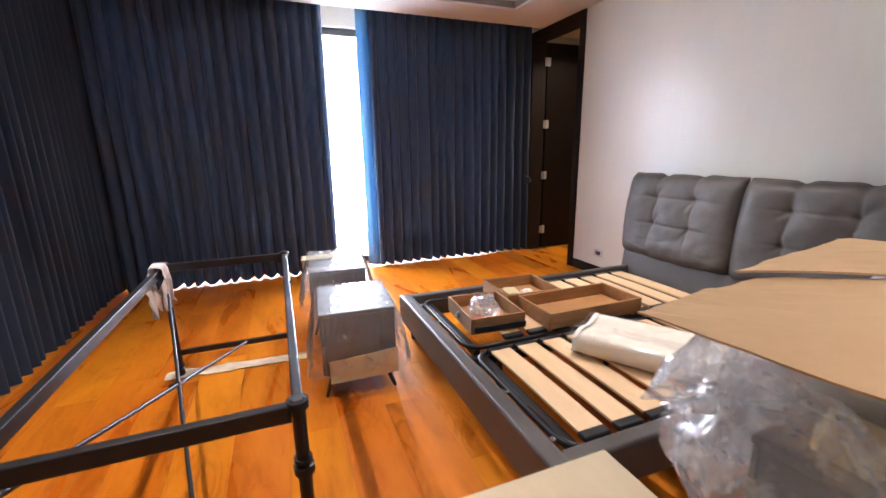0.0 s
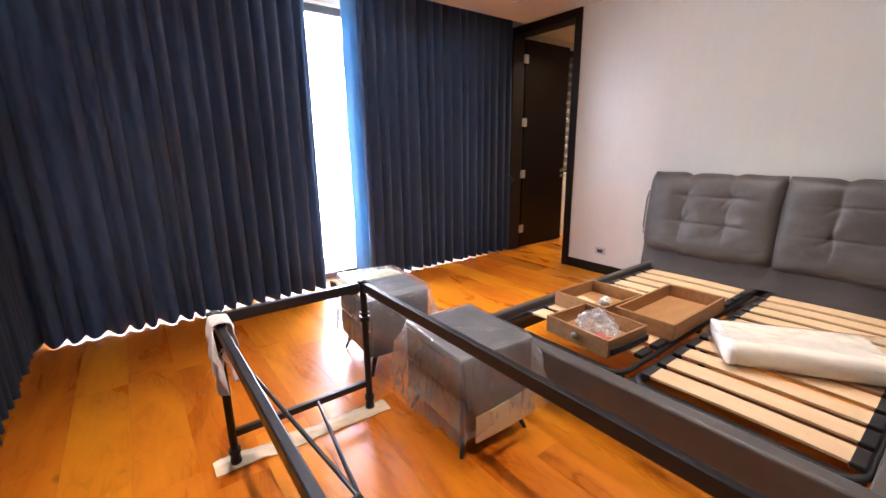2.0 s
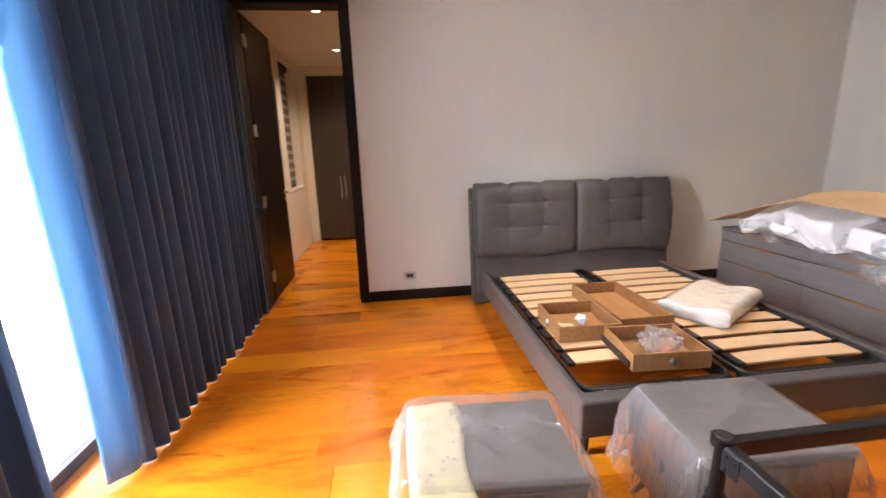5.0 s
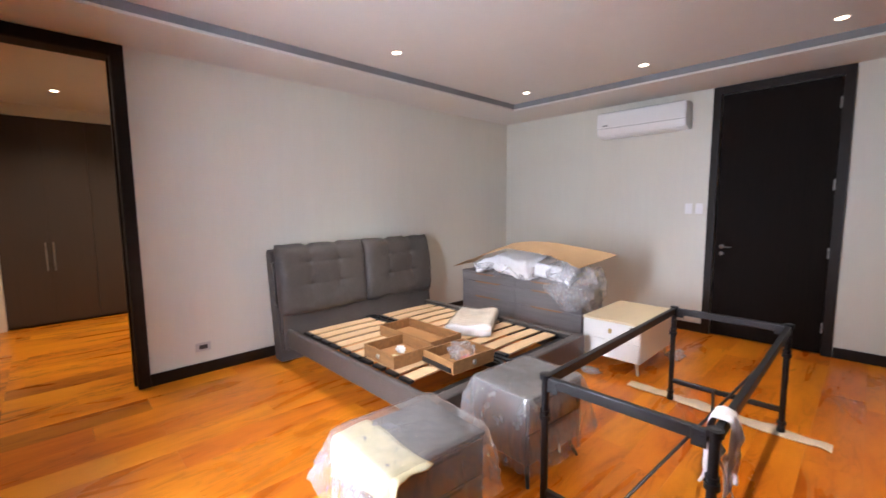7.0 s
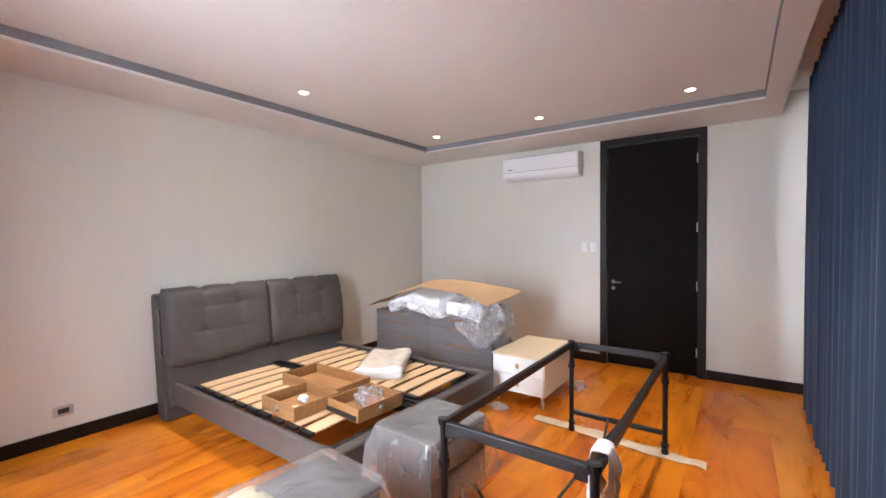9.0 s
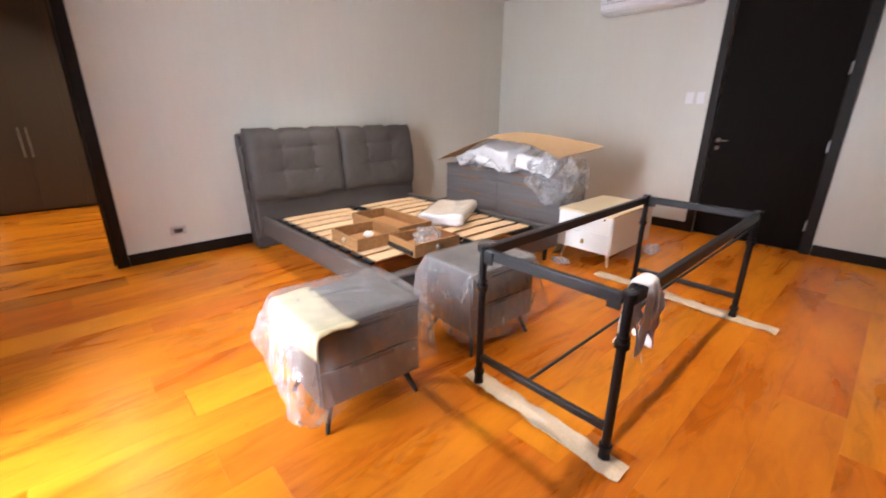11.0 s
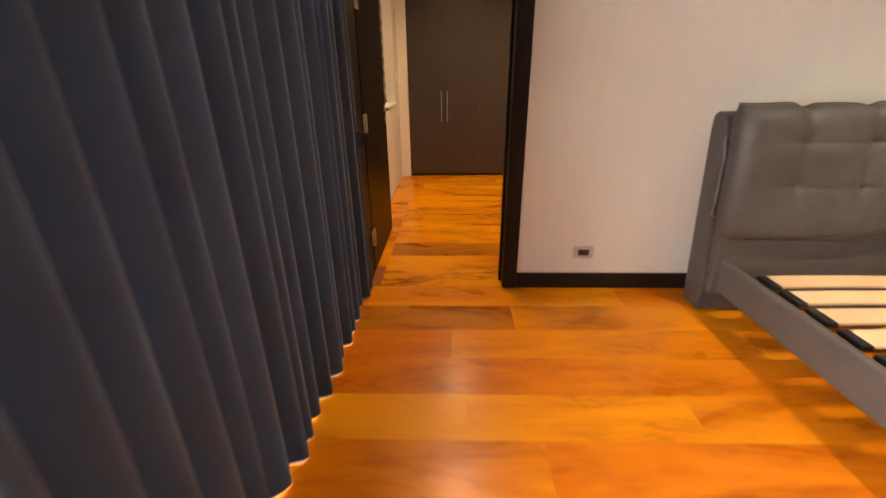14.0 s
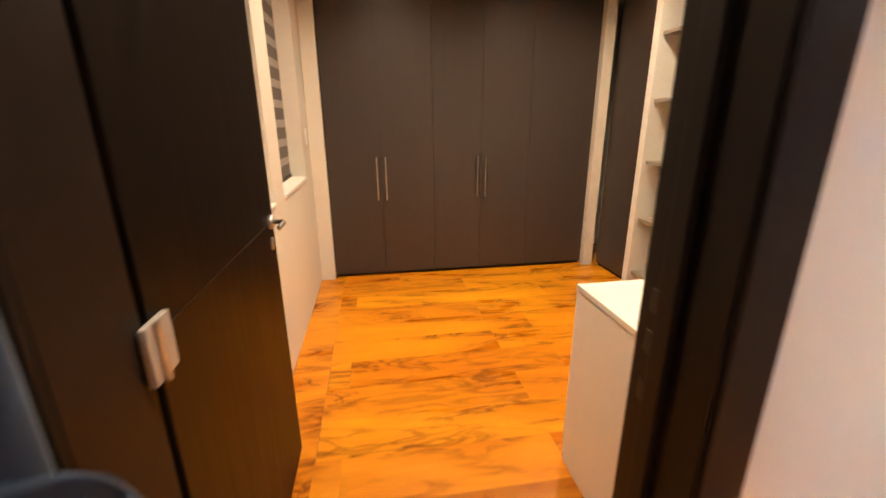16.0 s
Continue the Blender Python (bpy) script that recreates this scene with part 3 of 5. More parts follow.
# ---- curtains ----
def curtain(name, axis, a, b, at, top, label, seed, pitch=0.115, amp=0.053, hem=0.021, out=1):
    """A pleated curtain from a to b along x or y, hanging at the line at; out is the side of the window."""
    rnd = random.Random(seed)
    folds = max(3, round((b - a) / pitch))
    shifts = [rnd.uniform(-0.24, 0.24) for _ in range(folds + 2)]
    amps = [rnd.uniform(0.65, 1.25) for _ in range(folds + 2)]
    c = thing(name, (a + b) / 2 if axis == "x" else at, at if axis == "x" else (a + b) / 2, 0, label, "curtain", "blue pleated curtains")

    def cloth(off, low, inset=0.0):
        def f(u, v):
            u = inset + (1 - 2 * inset) * u
            k = min(u * folds, folds - 0.001)
            i = int(k)
            z = low + (top - low) * v
            s = shifts[i] * (1 - (k - i)) + shifts[i + 1] * (k - i)
            am = amps[i] * (1 - (k - i)) + amps[i + 1] * (k - i)
            sag = 0.05 * nz(k * 0.35, z * 0.6, seed)
            ph = 2 * math.pi * (k + s * (0.5 + 0.5 * (1 - v)) + sag)
            w = amp * am * (0.8 + 0.35 * (1 - v)) * (math.sin(ph) + 0.10 * math.sin(2 * ph + 1.0))
            p = a + (b - a) * u + 0.010 * math.cos(ph)
            d = at + w + off + 0.012 * nz(u * 3, v * 1.1, seed + 7)
            zz = z + (0.006 * math.sin(ph) if v == 0 else 0)
            return Vector((p, d, zz)) if axis == "x" else Vector((d, p, zz))
        return grid(folds * 12, 14, f)

    part("cloth", cloth(0, hem), M_CURTAIN, c, smooth=True)
    part("lining", cloth(0.010 * out, 0.010, 0.02), M_LINING, c, "white lining showing at the hem", True)
    if axis == "x":
        part("track", box(a, b, at - 0.015, at + 0.015, top, top + 0.03, 0.003), M_PLASTIC, c)
    else:
        part("track", box(at - 0.015, at + 0.015, a, b, top, top + 0.03, 0.003), M_PLASTIC, c)
    return c


curtain("curtain", "x", -1.66, 0.53, 4.775, 2.865, "blue-grey pleated floor-length curtain before the glass doors", 3)
curtain("curtain", "x", 0.965, 2.995, 4.770, 2.865, "blue-grey pleated floor-length curtain beside the closet door", 5)
curtain("curtain", "y", -0.45, 4.80, -1.60, 2.865, "long blue-grey pleated curtain along the window side", 9, amp=0.060, hem=0.014, out=-1)
right = [o for o in scene.objects if o.name.startswith("curtain") and o.type == "EMPTY"][1]
# added strip at the gap, its backlit look coloured in by the paler cloth
part("leading_edge", slab(grid(14, 16, lambda u, v: Vector((0.885 + 0.115 * u + 0.012 * nz(u * 2, v * 2, 3), 4.835 - 0.085 * math.sin(u * 1.9) + 0.02 * nz(u, v * 2.5, 5), 0.018 + 2.84 * v))), 0.002), M_EDGE, right, "leading edge in paler blue for the daylight behind it", True)
hook = thing("curtain_tieback", 2.955, 4.70, 0.93, "small blue cloth tieback flap beside the door", "tieback")
part("flap", slab(grid(10, 8, lambda u, v: Vector((2.938 + 0.050 * math.sin(u * 2.2), 4.745 - 0.105 * u, 0.935 + (0.125 * (v - 0.5)) * (1 - u) ** 0.8 - 0.015 * u + 0.006 * nz(u * 4, v * 4, 2)))), 0.005), M_CURTAIN, hook, smooth=True)


# ---- ceiling lights ----
def downlight(x, y, z, watts):
    d = thing("downlight", x, y, z, "small round recessed ceiling spotlight, switched on", "downlight", "recessed ceiling spotlights")
    bm = bmesh.new()
    n = 28
    rings = [[bm.verts.new((x + r * math.cos(2 * math.pi * k / n), y + r * math.sin(2 * math.pi * k / n), z + h)) for k in range(n)]
             for r, h in ((0.048, -0.001), (0.046, -0.005), (0.038, -0.005), (0.036, 0.0))]
    for p, q in zip(rings, rings[1:]):
        for k in range(n):
            bm.faces.new((p[k], p[(k + 1) % n], q[(k + 1) % n], q[k]))
    part("rim", bm, M_PLASTIC, d, smooth=True)
    part("lens", rod((x, y, z - 0.003), (x, y, z - 0.0015), 0.035, seg=24), M_LAMP, d, "glowing warm lens")
    spot(x, y, z - 0.02, watts, (1.0, 0.89, 0.74) if x < 3 else (1.0, 0.78, 0.52), 84 if x < 3 else 136)


for x in (-0.75, 0.60, 1.92):
    for y in (0.15, 2.05, 3.88):
        if (x, y) != (0.60, 2.05):
            downlight(x, y, CEIL, SPOT_W * {0.15: 0.32, 2.05: 1.0, 3.88: 0.16}[y])
for x in (3.56, 5.10):
    downlight(x, 4.14, KC, CLOSET_W)
downlight(5.10, 2.95, KC, CLOSET_W)


# ---- air conditioner, switches, socket ----
ac = thing("air_conditioner", 1.0, YS, 2.28, "white split air conditioner unit high on the wall", "air conditioner")
prof = [(-0.94, 2.57), (-0.76, 2.57), (-0.725, 2.55), (-0.715, 2.38), (-0.735, 2.31), (-0.80, 2.275), (-0.94, 2.275)]
bm = bmesh.new()
a = [bm.verts.new((0.475, y, z)) for y, z in prof]
b = [bm.verts.new((1.47, y, z)) for y, z in prof]
bm.faces.new(a)
bm.faces.new(b[::-1])
for i in range(len(a)):
    bm.faces.new((a[(i + 1) % len(a)], a[i], b[i], b[(i + 1) % len(a)]))
bmesh.ops.recalc_face_normals(bm, faces=bm.faces[:])
bmesh.ops.bevel(bm, geom=bm.edges[:], offset=0.008, segments=2, affect="EDGES")
part("case", bm, M_PLASTIC, ac)
part("flap", box(0.50, 1.44, -0.79, -0.735, 2.288, 2.296, 0.002, m=None), M_PLASTIC, ac, "white air flap")
part("panel_seam", box(0.48, 1.465, -0.722, -0.7135, 2.372, 2.376), M_BAND, ac)
part("intake_grille", box(0.50, 1.44, -0.92, -0.78, 2.571, 2.576), M_BAND, ac, "grey intake grille")
part("display", box(1.33, 1.39, -0.7165, -0.7135, 2.40, 2.415, 0.001), M_BAND, ac)
for x in (0.46, 0.355):
    s = thing("light_switch", x, YS, 1.40, "white wall switch plate beside the dark door", "switch", "wall switches")
    part("plate", box(x - 0.037, x + 0.037, YS + 0.0005, YS + 0.010, 1.342, 1.458, 0.003), M_PLASTIC, s)
    for k in (-1, 1):
        part("rocker", box(x - 0.016, x + 0.016, YS + 0.010, YS + 0.014, 1.40 + k * 0.022 - 0.019, 1.40 + k * 0.022 + 0.019, 0.002), M_PLASTIC, s)
so = thing("wall_socket", XE, 3.405, 0.24, "brushed metal wall socket plate above the skirting", "socket")
part("plate", box(XE - 0.009, XE - 0.0005, 3.345, 3.465, 0.203, 0.277, 0.003), M_NICKEL, so)
part("outlet", box(XE - 0.012, XE - 0.009, 3.372, 3.438, 0.222, 0.258, 0.002), M_DARKPLASTIC, so, "dark socket insert")


# ---- bed ----
bed = thing("bed_frame", 1.7, 1.88, 0, "grey upholstered bed frame without mattress, slats bare", "bed")
BX0, BX1, BY0, BY1 = 0.70, 2.80, 0.98, 2.77
RT, RB = 0.315, 0.145
part("side_rail", box(BX0 + 0.05, BX1, BY1 - 0.05, BY1, RB, RT, 0.014, seg=3), M_RAIL, bed, smooth=False)
part("side_rail", box(BX0 + 0.05, BX1, BY0, BY0 + 0.075, RB, RT, 0.014, seg=3), M_RAIL, bed)
part("footboard", box(BX0 - 0.01, BX0 + 0.075, BY0 - 0.004, BY1 + 0.004, RB - 0.01, RT + 0.006, 0.016, seg=3), M_RAIL, bed)
for x, y in ((BX0 + 0.07, BY0 + 0.06), (BX0 + 0.07, BY1 - 0.06)):
    part("leg", rod((x, y, 0), (x, y, RB + 0.01), 0.016, 0.024), M_DARKLEG, bed)
for x in (1.0, 1.75, 2.45):
    part("centre_leg", rod((x, 1.875, 0), (x, 1.875, 0.24), 0.018), M_BLACK, bed)
# slatted base: two steel halves
for y0, y1 in ((1.905, 2.69), (1.065, 1.845)):
    r = 0.10

    def loop(y0=y0, y1=y1, r=r):
        p = [(2.70, y1, 0.272)]
        for k in range(7):
            t = math.pi / 2 * k / 6
            p.append((0.83 + r - r * math.sin(t), y1 - r + r * math.cos(t), 0.272))
        for k in range(7):
            t = math.pi / 2 * k / 6
            p.append((0.83 + r - r * math.cos(t), y0 + r - r * math.sin(t), 0.272))
        p.append((2.70, y0, 0.272))
        return p
    part("base_tube", sweep(loop(), 0.014, 8), M_BLACK, bed, "black steel base tube", True)
    part("cross_bar", box(0.86, 0.90, y0, y1, 0.225, 0.262, 0.003), M_BLACK, bed)
    part("cross_bar", box(1.72, 1.76, y0, y1, 0.225, 0.262, 0.003), M_BLACK, bed)
part("centre_beam", box(0.76, 2.72, 1.858, 1.892, 0.185, 0.240, 0.004), M_BLACK, bed, "black steel centre beam")
for k in range(2):
    part("beam_plate", box(2.55, 2.70, 1.86 + k * 0.03 - 0.05, 1.90 + k * 0.03, 0.286, 0.292, 0.002), M_BLACK, bed)
SX0, PITCH = 0.905, 0.157
for half, (y0, y1) in enumerate(((1.945, 2.64), (1.11, 1.80))):
    for i in range(11):
        if half == 0 and i == 0:
            continue
        x = SX0 + 0.055 + i * PITCH
        def f(u, v, x=x, y0=y0, y1=y1):
            y = y0 + (y1 - y0) * u
            return Vector((x - 0.056 + 0.112 * v, y, 0.290 + 0.005 * math.sin(math.pi * u)))
        part("slat", slab(grid(6, 1, f), 0.011), M_SLAT, bed)
        for y in (y0 - 0.012, y1 + 0.012):
            part("slat_holder", box(x - 0.06, x + 0.06, y - 0.022, y + 0.022, 0.279, 0.302, 0.004, seg=1), M_BLACK, bed)
for y in (1.13, 1.46, 2.28, 2.60):
    part("bolt", rod((0.80, y, 0.286), (0.80, y, 0.292), 0.012, seg=12), M_GREYMETAL, bed)
# headboard
HB0, HB1 = 0.925, 2.835
prof = [(2.735, 0.015), (2.885, 0.015), (2.995, 0.98), (2.99, 1.04), (2.96, 1.06), (2.90, 1.045), (2.865, 0.98), (2.80, 0.50)]
part("headboard", extrude_y(prof, HB0, HB1, 0.012, 2), M_LEATHER, bed, "slanted grey upholstered headboard")
part("lower_panel", extrude_y([(2.715, 0.12), (2.77, 0.12), (2.82, 0.52), (2.765, 0.50)], HB0 + 0.03, HB1 - 0.03, 0.015, 2), M_RAIL, bed)
for y, s in ((HB1 + 0.012, 1), (HB0 - 0.012, -1)):
    part("bracket", sweep([(2.845, y - 0.02 * s, 0.95), (2.832, y, 0.93), (2.800, y, 0.86), (2.782, y, 0.62), (2.790, y, 0.57), (2.80, y - 0.02 * s, 0.54)], 0.007), M_STEEL, bed, "bent steel cushion bracket", True)


def cushion(yc, w, seed, parent):
    """A tufted leather back cushion leaning on the headboard."""
    h = 0.665
    tufts = [(0.33, 0.42), (0.66, 0.42), (0.33, 0.74), (0.66, 0.74)]

    def crease(d, width):
        return math.exp(-(d / width) ** 2)

    def surf(side):
        def f(u, v):
            eu, ev = abs(2 * u - 1), abs(2 * v - 1)
            t = max(0.0, (1 - eu ** 10) * (1 - ev ** 9)) ** 0.5
            wu = u + 0.016 * nz(v * 5, 1, seed) + 0.006 * nz(v * 17, 2, seed)
            wv = v + 0.014 * nz(u * 5, 4, seed)
            dip = 0.0
            for a, b in tufts:
                r = math.hypot((u - a) * w, (v - b) * h)
                dip += 0.020 * math.exp(-(r / 0.024) ** 2) + 0.026 * math.exp(-(r / 0.10) ** 2)
                ang = math.atan2((v - b) * h, (u - a) * w)
                dip += 0.009 * math.exp(-(r / 0.13) ** 2) * max(0.0, math.sin(ang * 3 + seed + a * 9)) ** 3 * min(1, r / 0.02)
            for a in (0.33, 0.66):
                span = 1.0 if 0.40 < v < 0.76 else (max(0.35, 1 - (v - 0.76) * 3) if v >= 0.76 else max(0.0, (v - 0.12) / 0.28))
                dip += span * (0.012 * crease((wu - a) * w, 0.010) + 0.010 * crease((wu - a) * w, 0.045))
            for b in (0.42, 0.74):
                span = 1.0 if 0.31 < u < 0.68 else max(0.15, 1 - 5 * min(abs(u - 0.31), abs(u - 0.68)))
                dip += span * (0.009 * crease((wv - b) * h, 0.009) + 0.007 * crease((wv - b) * h, 0.04))
            fold = max(0.0, 1 - abs(nz(u * 2.2 + v * 2.0, v * 6 - u * 1.5, seed + 11)) * 5)
            wr = 0.013 * nz(u * 3.5, v * 3, seed) + 0.005 * nz(u * 11, v * 8, seed + 3) - 0.004 * fold * max(0.0, 1 - v * 2.4)
            d = 0.100 * t - (0.52 * dip * t if side > 0 else 0) + wr * t
            low = (0.014 * math.sin(u * 6 + seed) + 0.020 * nz(u * 5, 0, seed + 9)) * max(0, 1 - v * 2.2)
            top = -0.020 * (crease((u - 0.33) * w, 0.035) + 0.7 * crease((u - 0.66) * w, 0.03)) * max(0, v * 3 - 2) + 0.010 * nz(u * 6, 5, seed) * v
            x = 2.745 + 0.105 * v + 0.03 * (1 - v) ** 2
            return Vector((x - side * d, yc + (0.5 - u) * (w - 0.030 * ev ** 5) + 0.006 * nz(v * 4, 3, seed) * eu ** 4, 0.437 + h * v + low + top))
        return f
    bm = grid(110, 80, surf(1))
    grid(110, 80, surf(-0.45), bm)
    bmesh.ops.remove_doubles(bm, verts=bm.verts[:], dist=0.0003)
    bmesh.ops.recalc_face_normals(bm, faces=bm.faces[:])
    c = part("cushion", bm, M_LEATHER, parent, "grey tufted leather back cushion", True)
    edge = [surf(0)(k / 40, 1.0) for k in range(41)]
    part("piping", sweep([(p.x, p.y, p.z) for p in edge], 0.0045, 6), M_LEATHER, c, smooth=True)


cushion(2.345, 0.96, 2, bed)
cushion(1.405, 0.95, 6, bed)


# ---- loose drawers on the bed ----
def tray(name, cx, cy, lx, ly, turn, knob, label, slide=False):
    """A shallow wooden drawer; knob is the face that carries the pull."""
    z0, h, t = 0.304, 0.095, 0.014
    d = thing(name, 0, 0, 0, label, "drawer", "loose wooden drawers")
    hx, hy = lx / 2, ly / 2
    part("front", box(-hx, -hx + t, -hy, hy, 0, h, 0.002), M_DRAWER, d)
    part("back", box(hx - t, hx, -hy, hy, 0, h, 0.002), M_DRAWER, d)
    part("side", box(-hx + t, hx - t, -hy, -hy + t, 0, h - 0.001, 0.002), M_DRAWER, d)
    part("side", box(-hx + t, hx - t, hy - t, hy, 0, h - 0.001, 0.002), M_DRAWER, d)
    part("bottom", box(-hx + t, hx - t, -hy + t, hy - t, 0.008, 0.014), M_DRAWERIN, d, "plain board bottom")
    if knob == "x":
        k = part("pull", rod((-hx, 0, h / 2), (-hx - 0.008, 0, h / 2), 0.019, seg=24), M_GREYMETAL, d, "round metal pull", True)
        part("pull_cup", rod((-hx - 0.008, 0, h / 2), (-hx - 0.014, 0, h / 2), 0.019, 0.010, seg=24), M_GREYMETAL, k, "", True)
    if knob == "y":
        k = part("pull", rod((0, hy, h / 2), (0, hy + 0.008, h / 2), 0.019, seg=24), M_GREYMETAL, d, "round metal pull", True)
        part("pull_cup", rod((0, hy + 0.008, h / 2), (0, hy + 0.014, h / 2), 0.019, 0.010, seg=24), M_GREYMETAL, k, "", True)
    if slide:
        for s in (-1, 1):
            part("runner", box(-hx + 0.02, hx, s * hy - 0.006 + 0.006 * s, s * hy + 0.006 + 0.006 * s, 0.012, 0.045, 0.002), M_BLACK, d, "black metal runner")
    d.matrix_basis = pose(cx, cy, z0, 0, 0, turn)
    return d


tray("drawer", 1.475, 2.435, 0.40, 0.375, -2, "y", "small shallow wooden drawer holding paper scraps")
tray("drawer", 1.67, 2.06, 0.68, 0.345, 0, "", "large empty shallow wooden drawer on the slats")
tray("drawer", 1.07, 2.19, 0.335, 0.405, -4, "x", "shallow wooden drawer holding a clear plastic bag", True)


def blob(name, c, r, amp, seed, material, parent=None, label="", freq=6.0, sub=4):
    bm = bmesh.new()
    bmesh.ops.create_icosphere(bm, subdivisions=sub, radius=1.0)
    for v in bm.verts:
        n = v.co.normalized()
        k = 1 + amp * (abs(nz(n.x * freq, n.y * freq, n.z * freq + seed)) * 2 - 0.5) + amp * 0.5 * nz(n.x * freq * 2.7, n.y * freq * 2.7, n.z * freq * 2.7 + seed)
        v.co = Vector((c[0] + n.x * k * r[0], c[1] + n.y * k * r[1], c[2] + n.z * k * r[2]))
    return part(name, bm, material, parent, label, True)


bag = tagged(blob("plastic_bag", (1.06, 2.17, 0.385), (0.085, 0.11, 0.066), 0.32, 4.0, M_BAG, freq=1.9), "crumpled clear plastic bag lying in a drawer", "plastic bag")
tagged(part("red_packet", box(0.98, 1.07, 2.09, 2.17, 0.3195, 0.335, 0.004), M_RED), "small red packet under a plastic bag", "packet")
tagged(blob("crumpled_paper", (1.50, 2.40, 0.343), (0.048, 0.028, 0.028), 0.4, 8.0, M_STYRO, freq=2.5), "crumpled white paper in a wooden drawer", "paper")
tagged(part("paper_scrap", slab(grid(6, 4, lambda u, v: Vector((1.40 + 0.10 * v, 2.46 + 0.10 * u, 0.322 + 0.014 * u * u + 0.004 * math.sin(v * 5)))), 0.002), M_CREAM), "beige paper scrap in a wooden drawer", "paper")


# ---- wrapped pillow on the slats ----
def pillow():
    d = thing("pillow", 0, 0, 0, "contoured foam pillow in clear wrapping on the slats", "pillow")
    L, W = 0.68, 0.41

    def prof(v):
        """Contoured height across the width."""
        return 0.115 - 0.020 * math.exp(-((v - 0.55) / 0.20) ** 2) - 0.015 * v

    def surf(u, v, up):
        eu, ev = abs(2 * u - 1), abs(2 * v - 1)
        r = max(0.0, (1 - eu ** 14) * (1 - ev ** 10)) ** 0.5
        h = prof(v)
        z = h / 2 + (h / 2) * r * (1 if up else -1) + 0.004 * nz(u * 6, v * 6, 3) * r
        return Vector((-L / 2 + L * u, -W / 2 + W * v, max(z, 0.0)))
    bm = grid(28, 24, lambda u, v: surf(u, v, True))
    grid(28, 24, lambda u, v: surf(u, v, False), bm)
    bmesh.ops.remove_doubles(bm, verts=bm.verts[:], dist=0.0006)
    bmesh.ops.recalc_face_normals(bm, faces=bm.faces[:])
    part("foam", bm, M_PILLOWTAN, d, "tan foam body", True)
    part("end_cover", extrude_cap(L, W, prof), M_PILLOWWHITE, d, "white cloth end", True)
    def wrap(u, v):
        a = 2 * math.pi * v
        y = (W / 2 + 0.006) * max(-1, min(1, 1.15 * math.cos(a)))
        h = prof(0.5 + y / W) + 0.006
        z = h / 2 + (h / 2) * max(-1, min(1, 1.25 * math.sin(a)))
        w = 0.004 * nz(u * 20, a * 5, 5)
        return Vector((-L / 2 - 0.02 + (L + 0.05) * u, y * (1 + w * 2), max(0.0, z + w)))
    part("wrapping", grid(40, 48, wrap), M_WRAP, d, "clear plastic wrapping", True)
    d.matrix_basis = pose(1.60, 1.42, 0.308, 0, 0, -58)


def extrude_cap(L, W, prof):
    """The cloth-covered end of the pillow, a little larger than the foam."""
    def f(u, v):
        a = 2 * math.pi * v
        y = (W / 2 + 0.002) * max(-1, min(1, 1.15 * math.cos(a)))
        h = prof(0.5 + y / W) + 0.002
        z = h / 2 + (h / 2) * max(-1, min(1, 1.25 * math.sin(a)))
        k = 1.0 if u > 0.25 else (u / 0.25) ** 0.5
        return Vector((-L / 2 - 0.002 + 0.03 * u, y * k, h / 2 + (z - h / 2) * k))
    return grid(8, 40, f)


pillow()


# ---- bedside tables in plastic film ----
def bedside(cx, cy, label):
    w, dpt, h = 0.40, 0.48, 0.485
    d = thing("bedside_table", 0, 0, 0, label, "bedside table", "grey bedside tables")
    hx, hy = w / 2, dpt / 2
    part("body", box(-hx + 0.018, hx, -hy, hy, 0.125, h - 0.02, 0.004), M_NIGHT, d)
    part("top", box(-hx, hx + 0.003, -hy - 0.003, hy + 0.003, h - 0.02, h, 0.005), M_NIGHT, d)
    for z0, z1 in ((0.13, 0.292), (0.300, 0.460)):
        dr = part("drawer_front", box(-hx, -hx + 0.017, -hy + 0.006, hy - 0.006, z0, z1, 0.003), M_NIGHT, d)
        part("grip", box(-hx - 0.002, -hx + 0.004, -0.11, 0.11, z1 - 0.022, z1 - 0.006, 0.002), M_DARKPLASTIC, dr, "dark recessed grip")
    for sx in (-1, 1):
        for sy in (-1, 1):
            part("leg", rod((sx * (hx - 0.01), sy * (hy - 0.015), 0), (sx * (hx - 0.06), sy * (hy - 0.06), 0.126), 0.009, 0.016, 14), M_DARKLEG, d)
    d.matrix_basis = pose(cx, cy, 0, 0, 0, -4)
    return d


